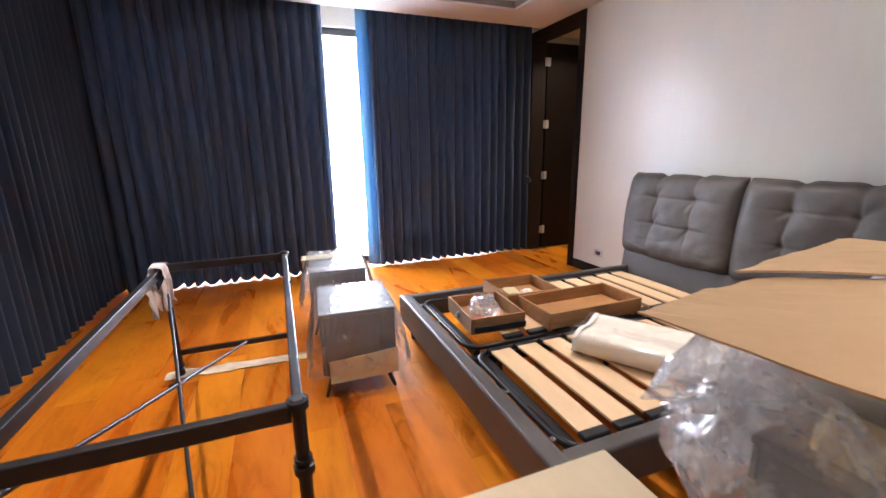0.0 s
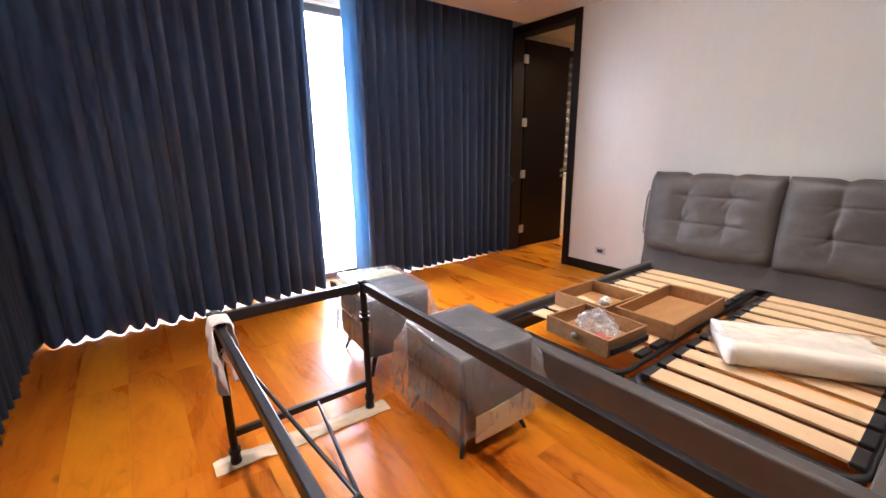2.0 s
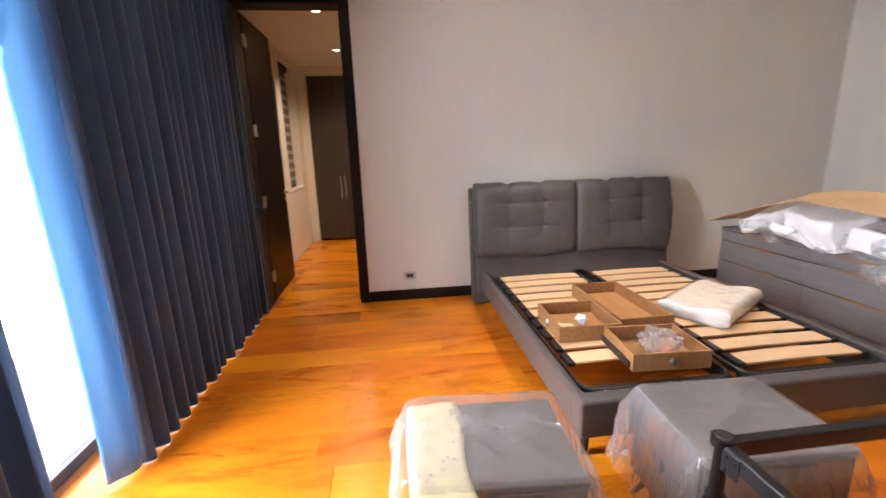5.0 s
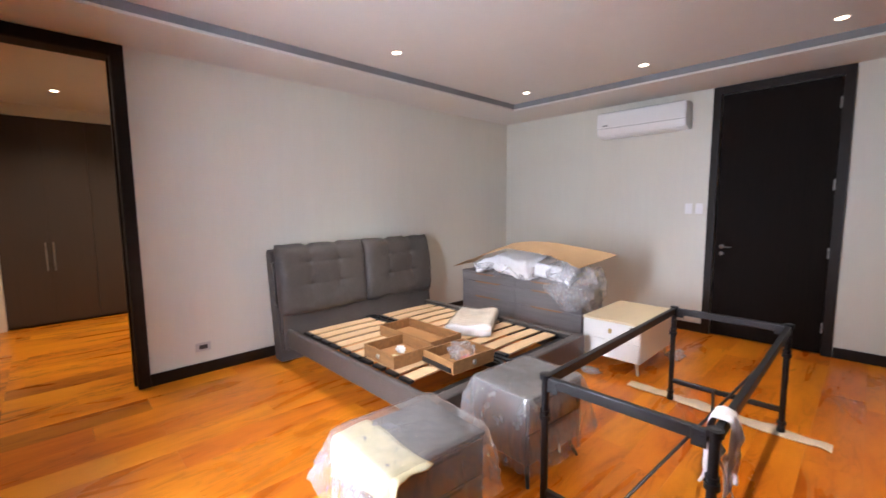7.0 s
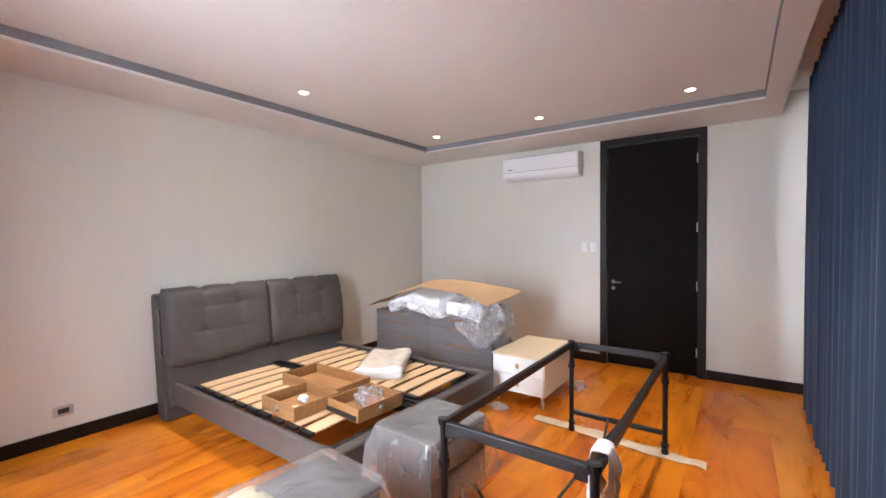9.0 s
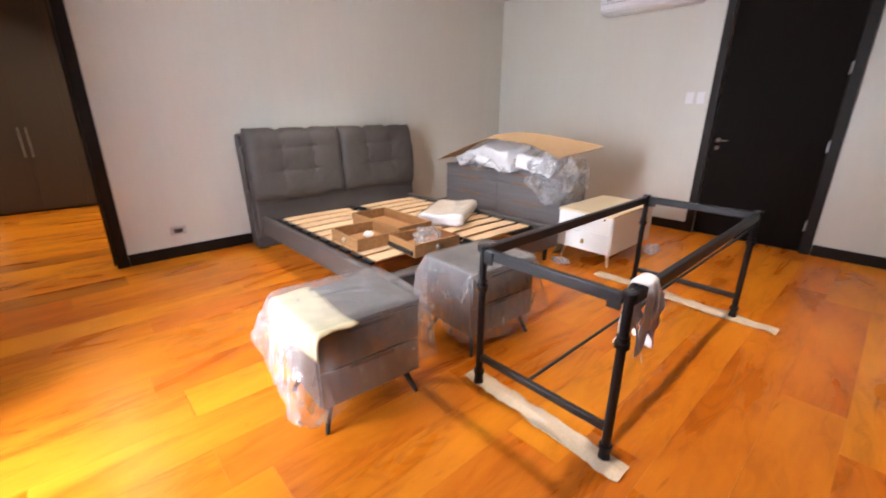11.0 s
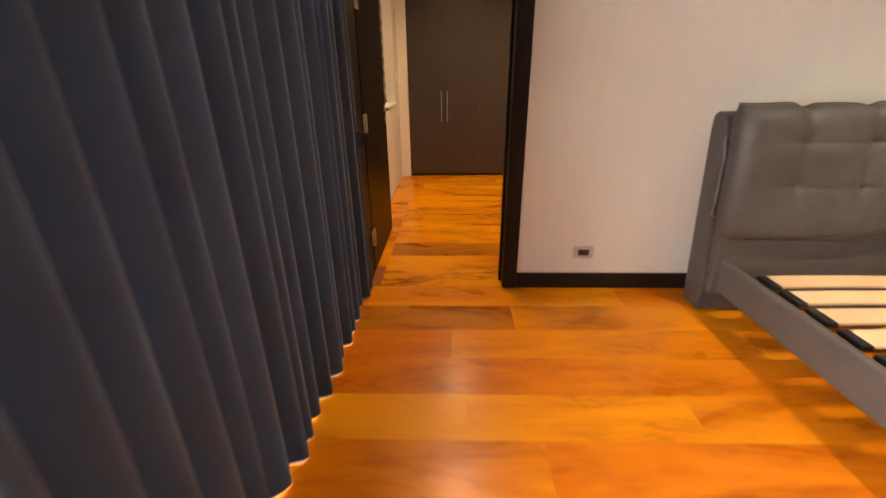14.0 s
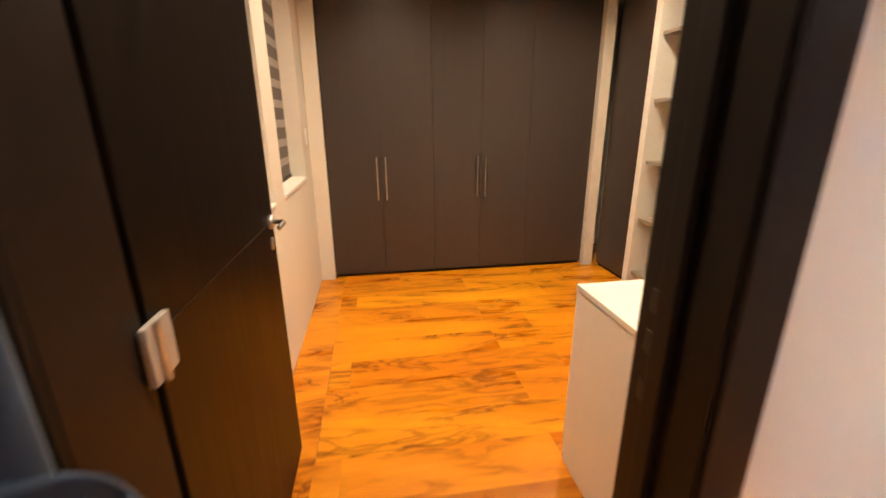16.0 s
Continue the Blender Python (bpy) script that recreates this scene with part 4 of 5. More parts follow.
def drape(cx, cy, hx, hy, h, seed, low, label, flare=0.03):
    """Loose clear film over a box: nearly flat on top, creased skirts and an uneven hem."""

    def ridge(x, y, z):
        return max(0.0, 1 - abs(nz(x, y, z)) * 5)

    def f(u, v):
        a = 2 * math.pi * u
        c, s = math.cos(a), math.sin(a)
        k = (abs(c) ** 16 + abs(s) ** 16) ** (-1 / 16)
        ex, ey = c * k, s * k
        if v <= 0.3:
            t = v / 0.3
            x, y = ex * hx * t, ey * hy * t
            return Vector((cx + x, cy + y, h + 0.003 + 0.005 * ridge(x * 7, y * 7, seed) * (1 - t ** 8) + 0.004 * (1 + nz(x * 9, y * 9, seed))))
        t = (v - 0.3) / 0.7
        hemz = low(a) + 0.05 * nz(c * 2.2, s * 2.2, seed) + 0.015 * nz(c * 6, s * 6, seed + 2)
        z = h + 0.004 + (hemz - h) * t
        g = min(1, t * 3)
        pl = 0.030 * t * nz(c * 3.5, s * 3.5, seed + 4 + t * 0.5) + 0.018 * g * ridge(c * 8 + t, s * 8, seed + t * 1.6) + 0.005 * g * ridge(c * 15, s * 15, seed + t * 2.5)
        out = flare * (t ** 0.8) + 0.004
        return Vector((cx + ex * (hx + out + pl), cy + ey * (hy + out + pl), max(0.012, z)))
    bm = grid(260, 40, f)
    bmesh.ops.remove_doubles(bm, verts=bm.verts[:], dist=0.0004)
    bmesh.ops.recalc_face_normals(bm, faces=bm.faces[:])
    m = pose(cx, cy, 0, 0, 0, -4) @ pose(-cx, -cy, 0)
    bmesh.ops.transform(bm, matrix=m, verts=bm.verts[:])
    return tagged(part("plastic_sheet", bm, M_FILM, smooth=True), label, "plastic sheet", "plastic dust sheets")


bedside(0.325, 3.255, "grey bedside table with two drawers under plastic film")
bedside(0.315, 2.405, "grey two-drawer bedside table beside the bed foot, under film")
drape(0.325, 3.268, 0.208, 0.270, 0.512, 1.0, lambda a: 0.19 + 0.03 * math.cos(a) + 0.05 * math.sin(2 * a + 0.6), "clear plastic sheet draped over a bedside table", 0.055)
drape(0.315, 2.405, 0.206, 0.246, 0.487, 8.0, lambda a: 0.12 - 0.05 * math.sin(a) * (1 if math.sin(a) < 0 else -0.3), "clear plastic sheet draped over a bedside table", 0.055)


def foam_fold(u, v):
    """Cream foam sheet laid over the edge of the table top."""
    x = 0.085 + 0.45 * u + 0.02 * nz(u * 4, v * 4, 2)
    flat = 0.155
    s = v * (flat + 0.12 + 0.08 * u * u)
    if s < flat:
        return Vector((x, 3.505 - flat + s + 0.012 * math.sin(u * 6) * (1 - s / flat), 0.496 + 0.004 * max(0, nz(u * 5, v * 5, 4))))
    t = s - flat
    k = min(1.0, t / 0.05)
    return Vector((x, 3.505 + 0.022 * math.sin(k * math.pi / 2) + 0.10 * max(0, t - 0.03) * 0.5, 0.496 - max(0, t - 0.015)))


foam = part("foam_sheet", slab(grid(16, 16, foam_fold), 0.006), M_CREAM, smooth=True)
tagged(foam, "cream foam packing sheet over a wrapped bedside table", "foam sheet")
tagged(part("packing_foam", slab(grid(10, 6, lambda u, v: Vector((0.13 + 0.37 * u, 2.118 - 0.006 * math.sin(u * 3), 0.115 + (0.125 + 0.02 * u) * v))), 0.006), M_CREAM), "cream foam packing panel against a bedside table", "foam sheet")


# ---- pipe desk frame ----
desk = thing("desk_frame", -0.36, 1.92, 0, "black steel pipe desk frame without a top", "desk frame")
DX0, DX1, DY0, DY1, DH = -0.685, -0.035, 1.055, 2.775, 0.71
for x in (DX0, DX1):
    for y in (DY0, DY1):
        pt = part("post", rod((x, y, 0.03), (x, y, DH - 0.008), 0.017, seg=20), M_PIPE, desk, smooth=False)
        part("foot", rod((x, y, 0.006), (x, y, 0.045), 0.024, 0.020, seg=20), M_PIPE, pt)
        part("foot_ring", rod((x, y, 0.06), (x, y, 0.078), 0.025, seg=20), M_PIPE, pt)
        part("collar", rod((x, y, 0.50), (x, y, 0.522), 0.026, seg=20), M_PIPE, pt)
        part("collar_ring", rod((x, y, 0.535), (x, y, 0.545), 0.023, seg=20), M_PIPE, pt)
        part("cap", rod((x, y, DH - 0.022), (x, y, DH), 0.027, seg=20), M_PIPE, pt)
        part("cap_socket", rod((x, y, DH), (x, y, DH + 0.004), 0.020, 0.016, seg=20), M_DARKPLASTIC, pt)
for y, s in ((DY0, 1), (DY1, -1)):
    part("end_bar", box(DX0 + 0.02, DX1 - 0.02, y - 0.014, y + 0.014, DH - 0.054, DH - 0.008, 0.004), M_BLACK, desk)
    part("lower_bar", box(DX0 + 0.012, DX1 - 0.012, y - 0.012, y + 0.012, 0.135, 0.168, 0.004), M_BLACK, desk)
    for x, sx in ((DX0, 1), (DX1, -1)):
        g = part("gusset", box(min(x + 0.018 * sx, x + 0.068 * sx), max(x + 0.018 * sx, x + 0.068 * sx), y + 0.0142, y + 0.017, DH - 0.072, DH - 0.012, 0.002), M_BLACK, desk, "bolted steel corner plate")
        for bx, bz in ((0.032, 0.03), (0.058, 0.03), (0.032, 0.062)):
            part("bolt", rod((x + bx * sx, y + 0.012, DH - bz), (x + bx * sx, y + 0.0195, DH - bz), 0.0045, seg=10), M_PIPE, g)
for x in (DX0, DX1):
    part("long_bar", box(x - 0.014, x + 0.014, DY0 + 0.02, DY1 - 0.02, DH - 0.054, DH - 0.008, 0.004), M_BLACK, desk)
MX = (DX0 + DX1) / 2
part("brace_rod", rod((MX + 0.05, DY1 - 0.012, 0.155), (DX0 + 0.012, DY0 + 0.02, 0.60), 0.0075, seg=12), M_BLACK, desk)
part("brace_rod", rod((DX0 + 0.012, DY1 - 0.02, 0.60), (MX + 0.05, DY0 + 0.012, 0.155), 0.0075, seg=12), M_BLACK, desk)
part("brace_bolt", rod((MX - 0.165, 1.915, 0.37), (MX - 0.125, 1.915, 0.385), 0.012, seg=12), M_BLACK, desk)


def rag(u, v):
    """A rag hung over the bar: bunched at the top, two crumpled tails of uneven length."""
    s = (v - 0.5) * 2
    t = max(0.0, abs(s) - 0.16) / 0.84
    sg = 1 if s > 0 else -1
    width = 0.085 + 0.075 * t ** 0.7
    y = 2.655 + (u - 0.5) * width + 0.030 * t * sg + 0.020 * nz(u * 4, s * 2.5, 2) * (0.3 + t)
    pleat = (0.014 * math.sin(u * 15 + s * 2.2) + 0.010 * nz(u * 7, s * 5, 7)) * (0.25 + t)
    drop = t * ((0.15 if sg > 0 else 0.22) + 0.07 * math.sin(u * 8.5 + sg * 1.3) + 0.03 * nz(u * 9, sg * 3, 5))
    a = max(-1.0, min(1.0, s / 0.16)) * math.pi / 2
    crown = 0.012 * math.cos(a) + (0.011 * abs(math.sin(u * 9.4)) + 0.006 * nz(u * 8, v * 9, 9)) * (1 - 0.7 * t)
    return Vector((DX0 + 0.030 * math.sin(a) + sg * 0.006 * math.sin(t * 5) + pleat, y, DH - 0.004 + crown - drop))


bm = slab(grid(34, 56, rag), 0.003)
for v in bm.verts:
    v.co.x = max(DX0 - 0.075, min(DX0 + 0.075, v.co.x))
    v.co.y = max(2.57, min(2.755, v.co.y))
    v.co.z = max(DH - 0.27, v.co.z)
tagged(part("rag", bm, M_RAG, smooth=True), "white cloth rag hung over the desk frame", "cloth")


def strip(name, x0, x1, y0, y1, w, seed, label):
    def f(u, v):
        x = x0 + (x1 - x0) * u
        y = y0 + (y1 - y0) * u + (v - 0.5) * w * (1 + 0.35 * nz(u * 6, 0, seed) + 0.15 * nz(u * 23, v, seed)) + 0.016 * nz(u * 4, 3, seed)
        return Vector((x, y, 0.006 + 0.012 * (1 - abs(2 * v - 1)) * (0.6 + nz(u * 5, 1, seed)) + 0.016 * max(0, nz(u * 11, v * 2, seed)) * (abs(v - 0.5) * 2)))
    tagged(part(name, slab(grid(70, 4, f), -0.004), M_CARD2, smooth=False), label, "cardboard strip", "cardboard strips")


M_CARD2 = mat("pale_cardboard", (0.64, 0.50, 0.34), 0.85, var=0.12, scale=9, bump=0.3, bscale=60)
strip("cardboard_strip", 0.045, -0.77, 2.745, 2.785, 0.10, 2, "torn pale cardboard strip under the desk feet")
strip("cardboard_strip", 0.29, -0.93, 0.985, 1.075, 0.115, 6, "long torn cardboard strip under the desk feet")


# ---- white low cabinet beside the bed ----
wc = thing("white_bedside_cabinet", 0.52, 0.46, 0, "white two-drawer cabinet with pale wood top", "cabinet")
part("body", box(0.27, 0.775, 0.06, 0.842, 0.115, 0.440, 0.004), M_WHITE, wc)
part("top", box(0.268, 0.777, 0.058, 0.862, 0.440, 0.458, 0.004), M_OAK, wc, "pale wooden top")
for z0, z1 in ((0.122, 0.278), (0.286, 0.437)):
    dr = part("drawer_front", box(0.278, 0.768, 0.842, 0.858, z0, z1, 0.002), M_WHITE, wc)
    part("pull", box(0.508, 0.536, 0.858, 0.870, (z0 + z1) / 2 - 0.02, (z0 + z1) / 2 + 0.02, 0.003), M_BRASS, dr, "small brass pull")
part("lock", rod((0.345, 0.857, 0.415), (0.345, 0.863, 0.415), 0.009, seg=16), M_DARKPLASTIC, wc)
for x, sx in ((0.30, -1), (0.745, 1)):
    for y, sy in ((0.11, -1), (0.80, 1)):
        part("leg", rod((x, y, 0), (x - 0.02 * sx, y - 0.02 * sy, 0.116), 0.010, 0.017, 14), M_OAK, wc)

# ---- dresser with packing on it ----
ds = thing("dresser", 1.74, 0.36, 0, "grey six-drawer dresser covered with packing material", "dresser")
DFX0, DFX1, DFY, DFT = 0.93, 2.55, 0.58, 0.66
part("body", box(DFX0 + 0.004, DFX1 - 0.004, DFY - 0.45, DFY - 0.02, 0.14, DFT - 0.022, 0.004), M_DRESSER, ds)
part("top", box(DFX0, DFX1, DFY - 0.455, DFY + 0.003, DFT - 0.022, DFT, 0.004), M_DRESSER, ds)
for x0, x1 in ((DFX0 + 0.006, 1.7388), (1.7412, DFX1 - 0.006)):
    for z0, z1 in ((0.145, 0.358), (0.364, 0.538), (0.544, 0.634)):
        dr = part("drawer_front", box(x0, x1, DFY - 0.019, DFY - 0.001, z0, z1, 0.003), M_DRESSER, ds)
        mid = (x0 + x1) / 2
        part("grip", extrude_y([(mid - 0.20, z1 + 0.004), (mid + 0.20, z1 + 0.004), (mid + 0.16, z1 - 0.010), (mid - 0.16, z1 - 0.010)], DFY - 0.006, DFY + 0.0005), M_DRAWER, dr, "bare wood edge of a cut-out grip")
for x in (DFX0 + 0.07, DFX1 - 0.07):
    for y in (DFY - 0.39, DFY - 0.07):
        part("leg", rod((x, y, 0), (x, y, 0.142), 0.012, 0.020), M_DARKLEG, ds)

BLOCKS = ((2.04, 0.56, 0.42, 0.22, 0.12, 0, 19, 10), (1.64, 0.53, 0.42, 0.34, 0.22, -14, -7, -8), (1.24, 0.57, 0.38, 0.28, 0.15, -6, -10, 14), (1.5, 0.25, 0.8, 0.18, 0.28, 0, 3, 2), (1.84, 0.66, 0.26, 0.17, 0.07, 12, -20, 35))
for i, (x, y, lx, ly, h, rx, ry, tilt) in enumerate(BLOCKS):
    bm = box(-lx / 2, lx / 2, -ly / 2, ly / 2, 0, h, 0.022, seg=3)
    bmesh.ops.subdivide_edges(bm, edges=bm.edges[:], cuts=4, use_grid_fill=True)
    for v in bm.verts:
        co = v.co.copy()
        v.co.z += 0.035 * nz(co.x * 9, co.y * 9, i * 3.0)
        v.co.y += 0.04 * nz(co.x * 10, co.z * 10, i * 5.0)
        v.co.x += 0.03 * nz(co.y * 10, co.z * 10, i * 7.0)
    bmesh.ops.transform(bm, matrix=pose(x, y, 0, rx, ry, tilt), verts=bm.verts[:])
    low = min(v.co.z for v in bm.verts)
    bmesh.ops.translate(bm, verts=bm.verts[:], vec=(0, 0, 0.661 - low))
    tagged(part("foam_block", bm, M_STYRO, smooth=True), "white foam packing block on the dresser", "foam block", "white foam packing blocks")


tagged(part("foam_roll", slab(grid(10, 24, lambda u, v: Vector((1.00 + 0.055 * math.cos(5.6 * v) * (1 + 0.1 * v), 0.22 + 0.26 * u, 0.718 + 0.052 * math.sin(5.6 * v) + 0.004 * nz(u * 4, v * 4, 1)))), 0.008), M_CREAM, smooth=True), "rolled cream foam on the end of the dresser", "foam sheet")


def card(a, b, c, d, bow, seed):
    """A bent cardboard panel between four corners: a to b at one end, d to c at the other."""
    a, b, c, d = Vector(a), Vector(b), Vector(c), Vector(d)

    def f(u, v):
        p = (a * (1 - v) + b * v) * (1 - u) + (d * (1 - v) + c * v) * u
        p.z += bow * math.sin(math.pi * u) * (0.4 + 0.6 * v) + 0.010 * nz(u * 3, v * 3, seed) + 0.004 * nz(u * 11, v * 9, seed)
        p.y += 0.012 * nz(u * 6, 2, seed) * (1 - v)
        return p
    return slab(grid(18, 10, f), 0.006)


cb = tagged(new("cardboard_sheet"), "large folded brown cardboard sheet on top of packing foam", "cardboard")
cb.matrix_basis = pose(1.5, 0.6, 0.86)
part("panel", card((0.835, 0.845, 0.872), (0.80, 0.12, 0.935), (1.50, 0.30, 1.035), (1.17, 0.765, 0.945), 0.012, 4), M_CARD, cb)
part("panel", card((1.135, 0.80, 0.962), (1.46, 0.32, 1.043), (1.90, 0.42, 1.01), (1.715, 0.82, 0.998), 0.014, 7), M_CARD, cb, "torn middle cardboard panel")
part("flap", card((1.712, 0.818, 0.992), (1.895, 0.42, 1.004), (2.62, 0.26, 0.715), (2.66, 0.62, 0.690), 0.03, 8), M_CARD, cb, "bent cardboard flap")


def hung_bag(u, v):
    """A loose clear bag slung over the front corner of the dresser."""
    a = 2 * math.pi * u
    t = v
    cz = 0.90 - 0.50 * t
    r = 0.06 + 0.19 * math.sin(math.pi * min(1, t * 0.9 + 0.12)) * (1 - 0.35 * t)
    if 0.36 < t < 0.5:
        r *= 0.72
    wob = 1 + 0.34 * nz(math.cos(a) * 2.2, math.sin(a) * 2.2, t * 4) + 0.17 * (0.35 - abs(nz(math.cos(a) * 4, math.sin(a) * 4, t * 6)))
    if t > 0.97:
        r *= 0.4
    return Vector((1.02 + r * 1.15 * wob * math.cos(a), 0.665 + 0.01 * t + r * 0.45 * wob * math.sin(a), cz + 0.03 * nz(a, t * 3, 1)))


tagged(part("plastic_wrap", grid(72, 36, hung_bag), M_BAG, smooth=True), "crumpled clear plastic bag hanging over the dresser front", "plastic bag")


def end_bag(u, v):
    """Loose clear film slung over the end of the dresser."""
    a = 2 * math.pi * u
    r = 0.06 + 0.13 * math.sin(math.pi * min(1, v * 0.92 + 0.1))
    wob = 1 + 0.4 * nz(math.cos(a) * 2, math.sin(a) * 2, v * 4 + 5) + 0.18 * (0.35 - abs(nz(math.cos(a) * 4, math.sin(a) * 4, v * 6)))
    return Vector((0.865 + r * 0.42 * wob * math.cos(a), 0.50 + r * 1.1 * wob * math.sin(a), 0.84 - 0.46 * v + 0.03 * nz(a, v * 3, 8)))


tagged(part("plastic_film", grid(64, 32, end_bag), M_BAG, smooth=True), "crumpled clear plastic film over the dresser end", "plastic film")
tagged(part("plastic_film", grid(50, 16, lambda u, v: Vector((1.0 + 1.25 * u, 0.70 + 0.03 * nz(u * 9, v * 4, 3) + 0.02 * v, 0.80 - 0.15 * v * (0.7 + 0.5 * nz(u * 6, 1, 2)) + 0.03 * nz(u * 8, 0, 6)))), M_BAG, smooth=True), "loose clear plastic film along the dresser front", "plastic film")


tagged(part("packing_foam", slab(grid(12, 8, lambda u, v: Vector((0.845 + 0.045 * math.cos(4.6 * u), 0.70 + 0.12 * v, 0.052 + 0.045 * math.sin(4.6 * u)))), 0.006), M_CREAM, smooth=True), "small curled cream foam scrap on the floor", "foam sheet")
tagged(blob("plastic_scrap", (0.20, 0.16, 0.045), (0.07, 0.09, 0.042), 0.4, 3.0, M_BAG, freq=2.2), "crumpled clear plastic scrap on the floor", "plastic scrap")
tagged(blob("plastic_scrap", (0.62, 1.02, 0.030), (0.09, 0.05, 0.026), 0.4, 6.0, M_BAG, freq=2.2), "crumpled clear plastic scrap beside the bed leg", "plastic scrap")


# ---- closet ----
wd = thing("wardrobe", 6.4, 3.6, 0, "tall dark brown built-in wardrobe with slim handles", "wardrobe")
part("carcass", box(6.135, 6.69, 2.44, 4.74, 0.05, 2.56, 0.003), M_DARKWOOD, wd)
part("plinth", box(6.16, 6.69, 2.44, 4.74, 0, 0.05), M_DARKPLASTIC, wd)
edges = [4.735, 4.30, 3.865, 3.445, 3.02, 2.445]
for i in range(5):
    y1, y0 = edges[i] - 0.0007, edges[i + 1] + 0.0007
    dr = part("wardrobe_door", box(6.112, 6.134, y0, y1, 0.035, 2.555, 0.002), M_WARDROBE, wd)
    if i < 4:
        hy = y0 + 0.035 if i % 2 == 0 else y1 - 0.035
        hn = part("handle", rod((6.080, hy, 0.69), (6.080, hy, 1.045), 0.006, seg=12), M_GREYMETAL, dr, "slim vertical metal bar handle")
        for z in (0.72, 1.015):
            part("standoff", rod((6.080, hy, z), (6.113, hy, z), 0.004, seg=8), M_GREYMETAL, hn)
structure("closet_filler", box(6.08, 6.69, 4.742, 4.858, 0, 2.56, 0.003), M_CLOSETWALL, "cream upright beside the wardrobe")
structure("closet_bulkhead", box(6.11, 6.69, 2.0, 4.858, 2.562, 2.70), M_CLOSETWALL, "cream panel above the wardrobe")
structure("closet_post", box(6.06, 6.69, 2.345, 2.438, 0, 2.56, 0.003), M_CLOSETWALL, "cream upright between wardrobes")
w2 = thing("side_wardrobe", 5.3, 2.0, 0, "dark brown wardrobe door beside open cream shelves", "wardrobe")
part("wardrobe_door", box(5.60, 6.055, 2.285, 2.307, 0.03, 2.56, 0.002), M_WARDROBE, w2)
part("carcass", box(5.60, 6.055, 1.72, 2.284, 0.0, 2.56), M_DARKWOOD, w2)
part("upright", box(5.53, 5.598, 1.72, 2.32, 0, 2.56, 0.003), M_WHITE, w2, "cream upright panel")
part("upright", box(4.30, 4.34, 1.72, 2.32, 0, 2.56, 0.003), M_WHITE, w2, "cream upright panel")
part("back_panel", box(4.34, 5.53, 1.705, 1.72, 0, 2.56), M_TAUPE, w2)
for z in (0.10, 0.55, 1.0, 1.45, 1.9, 2.3):
    part("shelf", box(4.342, 5.528, 1.722, 2.29, z, z + 0.025, 0.003), M_TAUPE, w2, "taupe open shelf")
lc = thing("low_cabinet", 3.54, 3.2, 0, "low plain white cabinet beside the closet doorway", "cabinet")
part("body", box(3.222, 3.845, 2.45, 3.665, 0.0, 0.745, 0.003), M_WHITE, lc)
part("top", box(3.22, 3.850, 2.445, 3.668, 0.746, 0.768, 0.003), M_WHITE, lc, "glossy white top")
for y0, y1 in ((2.455, 3.055), (3.06, 3.66)):
    for z0, z1 in ((0.02, 0.37), (0.375, 0.74)):
        part("drawer_front", box(3.846, 3.862, y0, y1, z0, z1, 0.002), M_WHITE, lc)


def blind(a, b, label):
    d = thing("zebra_blind", (a + b) / 2, KY1 + 0.08, SILL, label, "window blind", "closet window blinds")
    part("cassette", box(a + 0.01, b - 0.01, KY1 + 0.07, KY1 + 0.115, WTOP - 0.08, WTOP - 0.001, 0.006), M_TRIM, d)
    z, k = WTOP - 0.08, 0
    while z > SILL + 0.10:
        h = 0.075 if k % 2 == 0 else 0.05
        part("band", box(a + 0.004, b - 0.004, KY1 + 0.106, KY1 + 0.108, z - h, z - 0.0005), M_BLIND if k % 2 == 0 else M_SHEER, d, "taupe woven band" if k % 2 == 0 else "sheer white band")
        z -= h
        k += 1
    part("bottom_rail", box(a + 0.004, b - 0.004, KY1 + 0.097, KY1 + 0.116, z - 0.025, z, 0.005), M_TRIM, d)


blind(*W1, "taupe and sheer zebra blind in the closet window")
blind(*W2, "taupe and sheer zebra blind in the closet window")
wcon = thing("wall_control", 5.93, KY1, 1.22, "small white wall control beside the window", "switch")
part("plate", box(5.90, 5.96, KY1 - 0.012, KY1 - 0.0005, 1.16, 1.28, 0.003), M_PLASTIC, wcon)


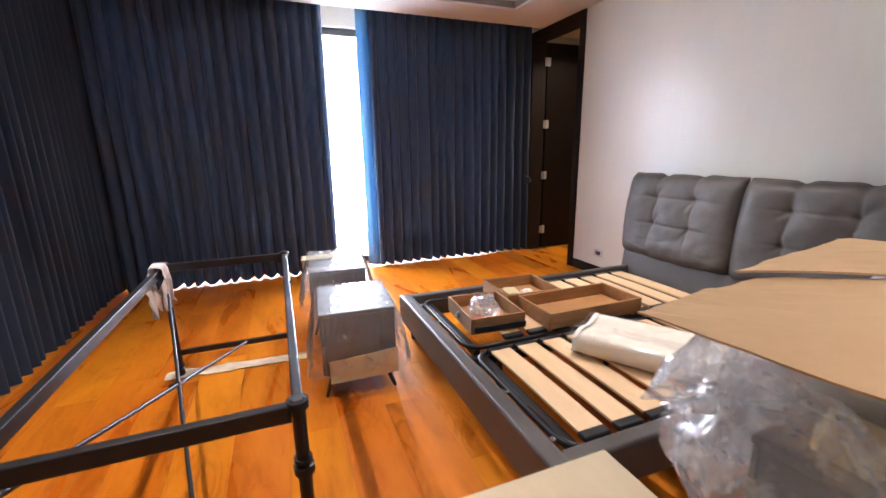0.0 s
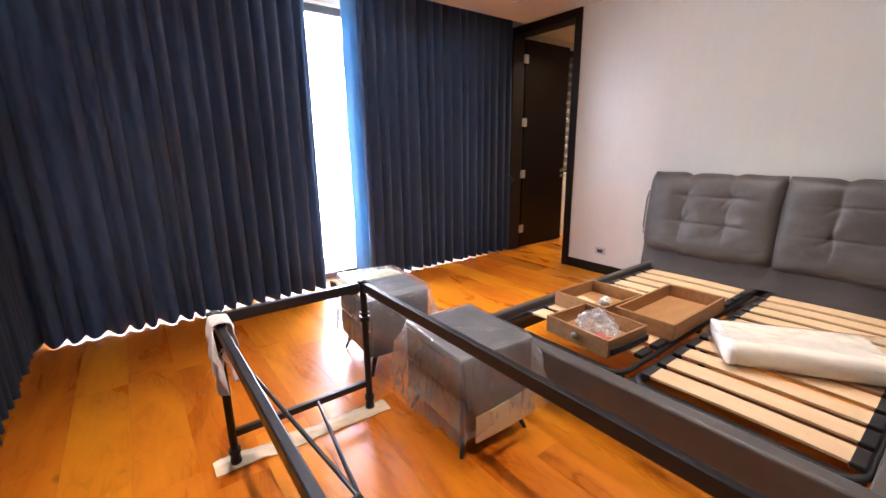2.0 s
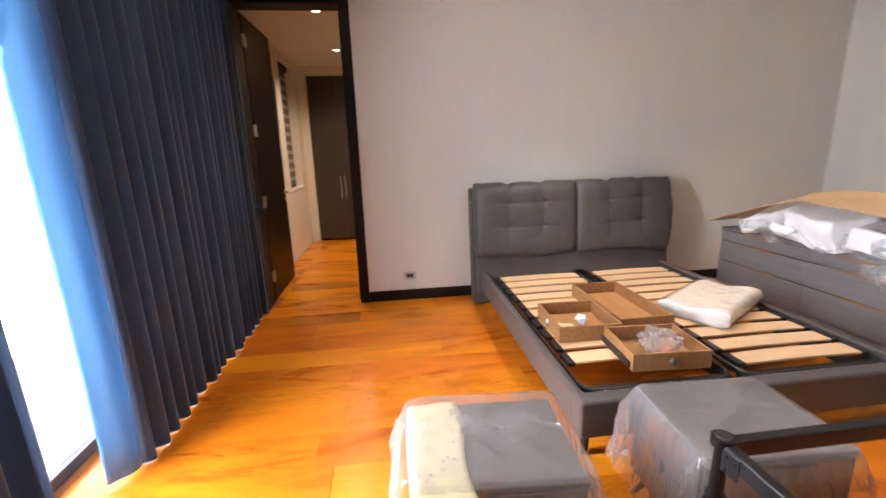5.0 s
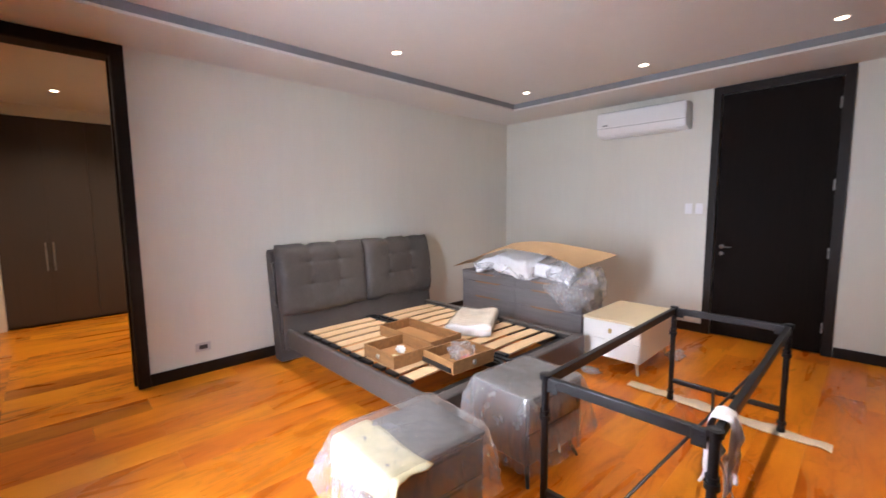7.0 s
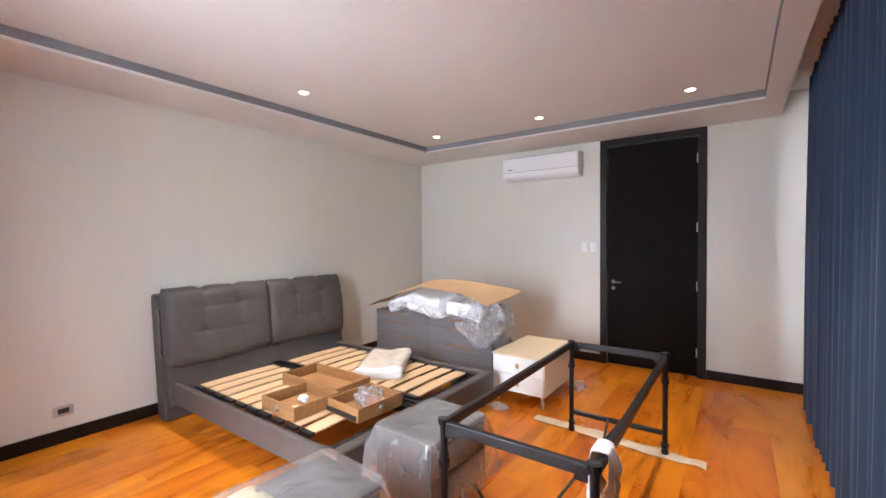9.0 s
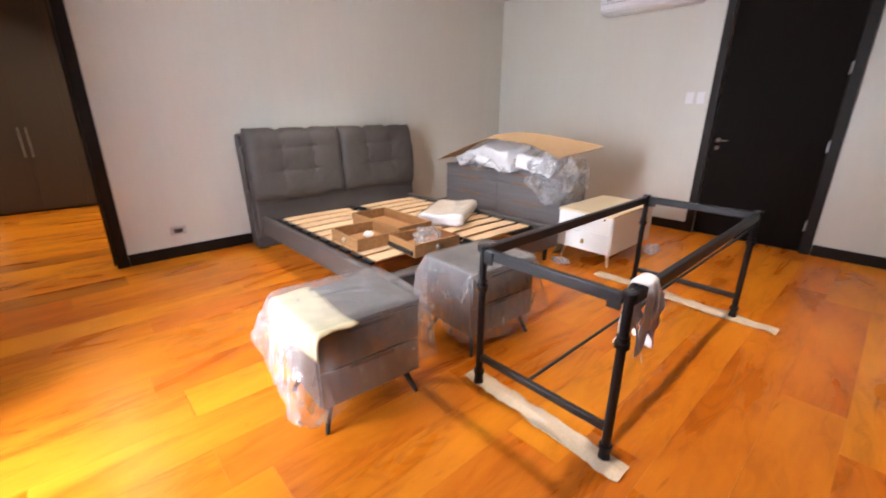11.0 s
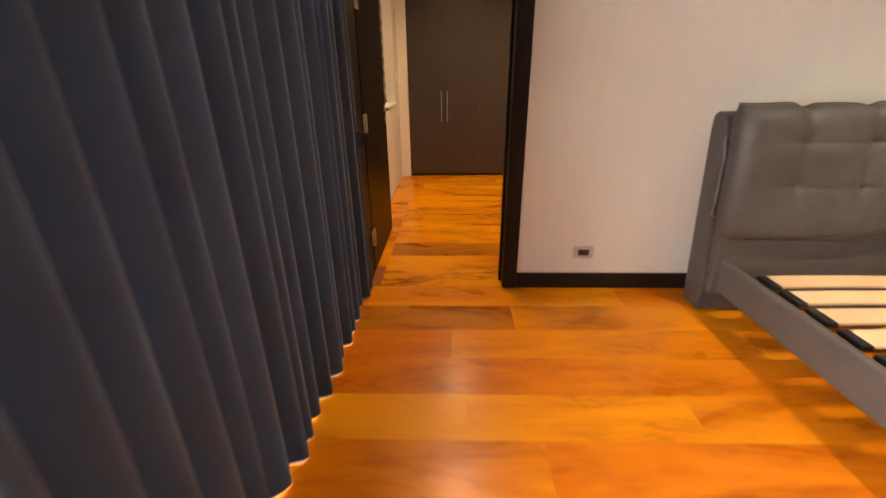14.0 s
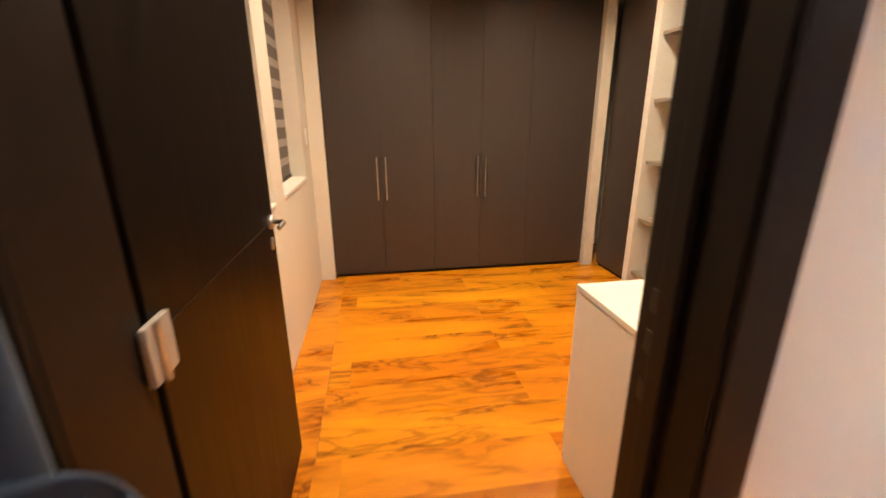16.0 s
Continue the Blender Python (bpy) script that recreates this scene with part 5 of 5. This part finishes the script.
# ---- floor planks ----
floor = tagged(new("floor"), "glossy orange-brown wide wooden plank floor", "floor", "", "structure")
floor.matrix_basis = pose(0, 0, -0.02)
part("underlay", box(XW - 0.1, XE + 0.17, YS - 0.12, YN + 0.14, -0.05, -0.006), M_SUB, floor)
part("underlay", box(XE + 0.17, KX1, KY0 - 0.08, KY1 + 0.02, -0.05, -0.006), M_SUB, floor)


def plank_mesh(w, L, material):
    bm = box(-w / 2 + 0.0003, w / 2 - 0.0003, -L / 2 + 0.0003, L / 2 - 0.0003, -0.012, 0.0)
    me = bpy.data.meshes.new("plank")
    bm.to_mesh(me)
    bm.free()
    me.materials.append(material)
    return me


WIDE = 0.2405
MESHES = {}
rnd = random.Random(12)


def plank(x, y, w, L, turn=0, dark=False):
    key = (w, round(L, 2), dark)
    if key not in MESHES:
        MESHES[key] = plank_mesh(w, round(L, 2), (M_PLANK, M_PLANK2, M_PLANK3, M_PLANK4)[int(dark)])
    ob = new("plank", MESHES[key])
    ob.parent = floor
    ob.matrix_parent_inverse = floor.matrix_basis.inverted()
    ob.matrix_basis = pose(x, y, 0.0, 0, 0, turn)


def row(x, y0, y1, joint, dark_at=None, kind=0, tone=1):
    """Planks end to end along y, with one joint at the given place."""
    cuts = [joint]
    while cuts[-1] < y1:
        cuts.append(cuts[-1] + rnd.choice((0.9, 1.2, 1.5, 1.8)))
    while cuts[0] > y0:
        cuts.insert(0, cuts[0] - rnd.choice((0.9, 1.2, 1.5, 1.8)))
    for a, b in zip(cuts, cuts[1:]):
        a, b = max(a, y0), min(b, y1)
        if b - a > 0.01:
            plank(x, (a + b) / 2, WIDE, b - a, 0, tone if dark_at is not None and a <= dark_at < b else kind)


for k in range(20):
    x = 2.79 - WIDE * (k + 0.5)
    row(x, YS - 0.05, YN + 0.02, 3.865 if k % 2 == 0 else 3.0 + rnd.uniform(-0.3, 0.3), 4.2 if k in (0, 7) else 1.6 if k == 9 else None, 0, 1 if k == 0 else 3)
row(2.79 + WIDE * 0.5, YS - 0.05, YN + 0.02, 3.2)
for k in range(1, 15):
    row(2.79 + WIDE * (k + 0.5), KY0, 4.66, 3.655 if k % 2 == 0 else 3.0 + rnd.uniform(-0.2, 0.4), 3.4 if k == 3 else None, 2)
for i in range(3):
    plank(3.32 + 0.75 + i * 1.502, 4.66 + 0.099, 0.195, 1.5, 90, 2)
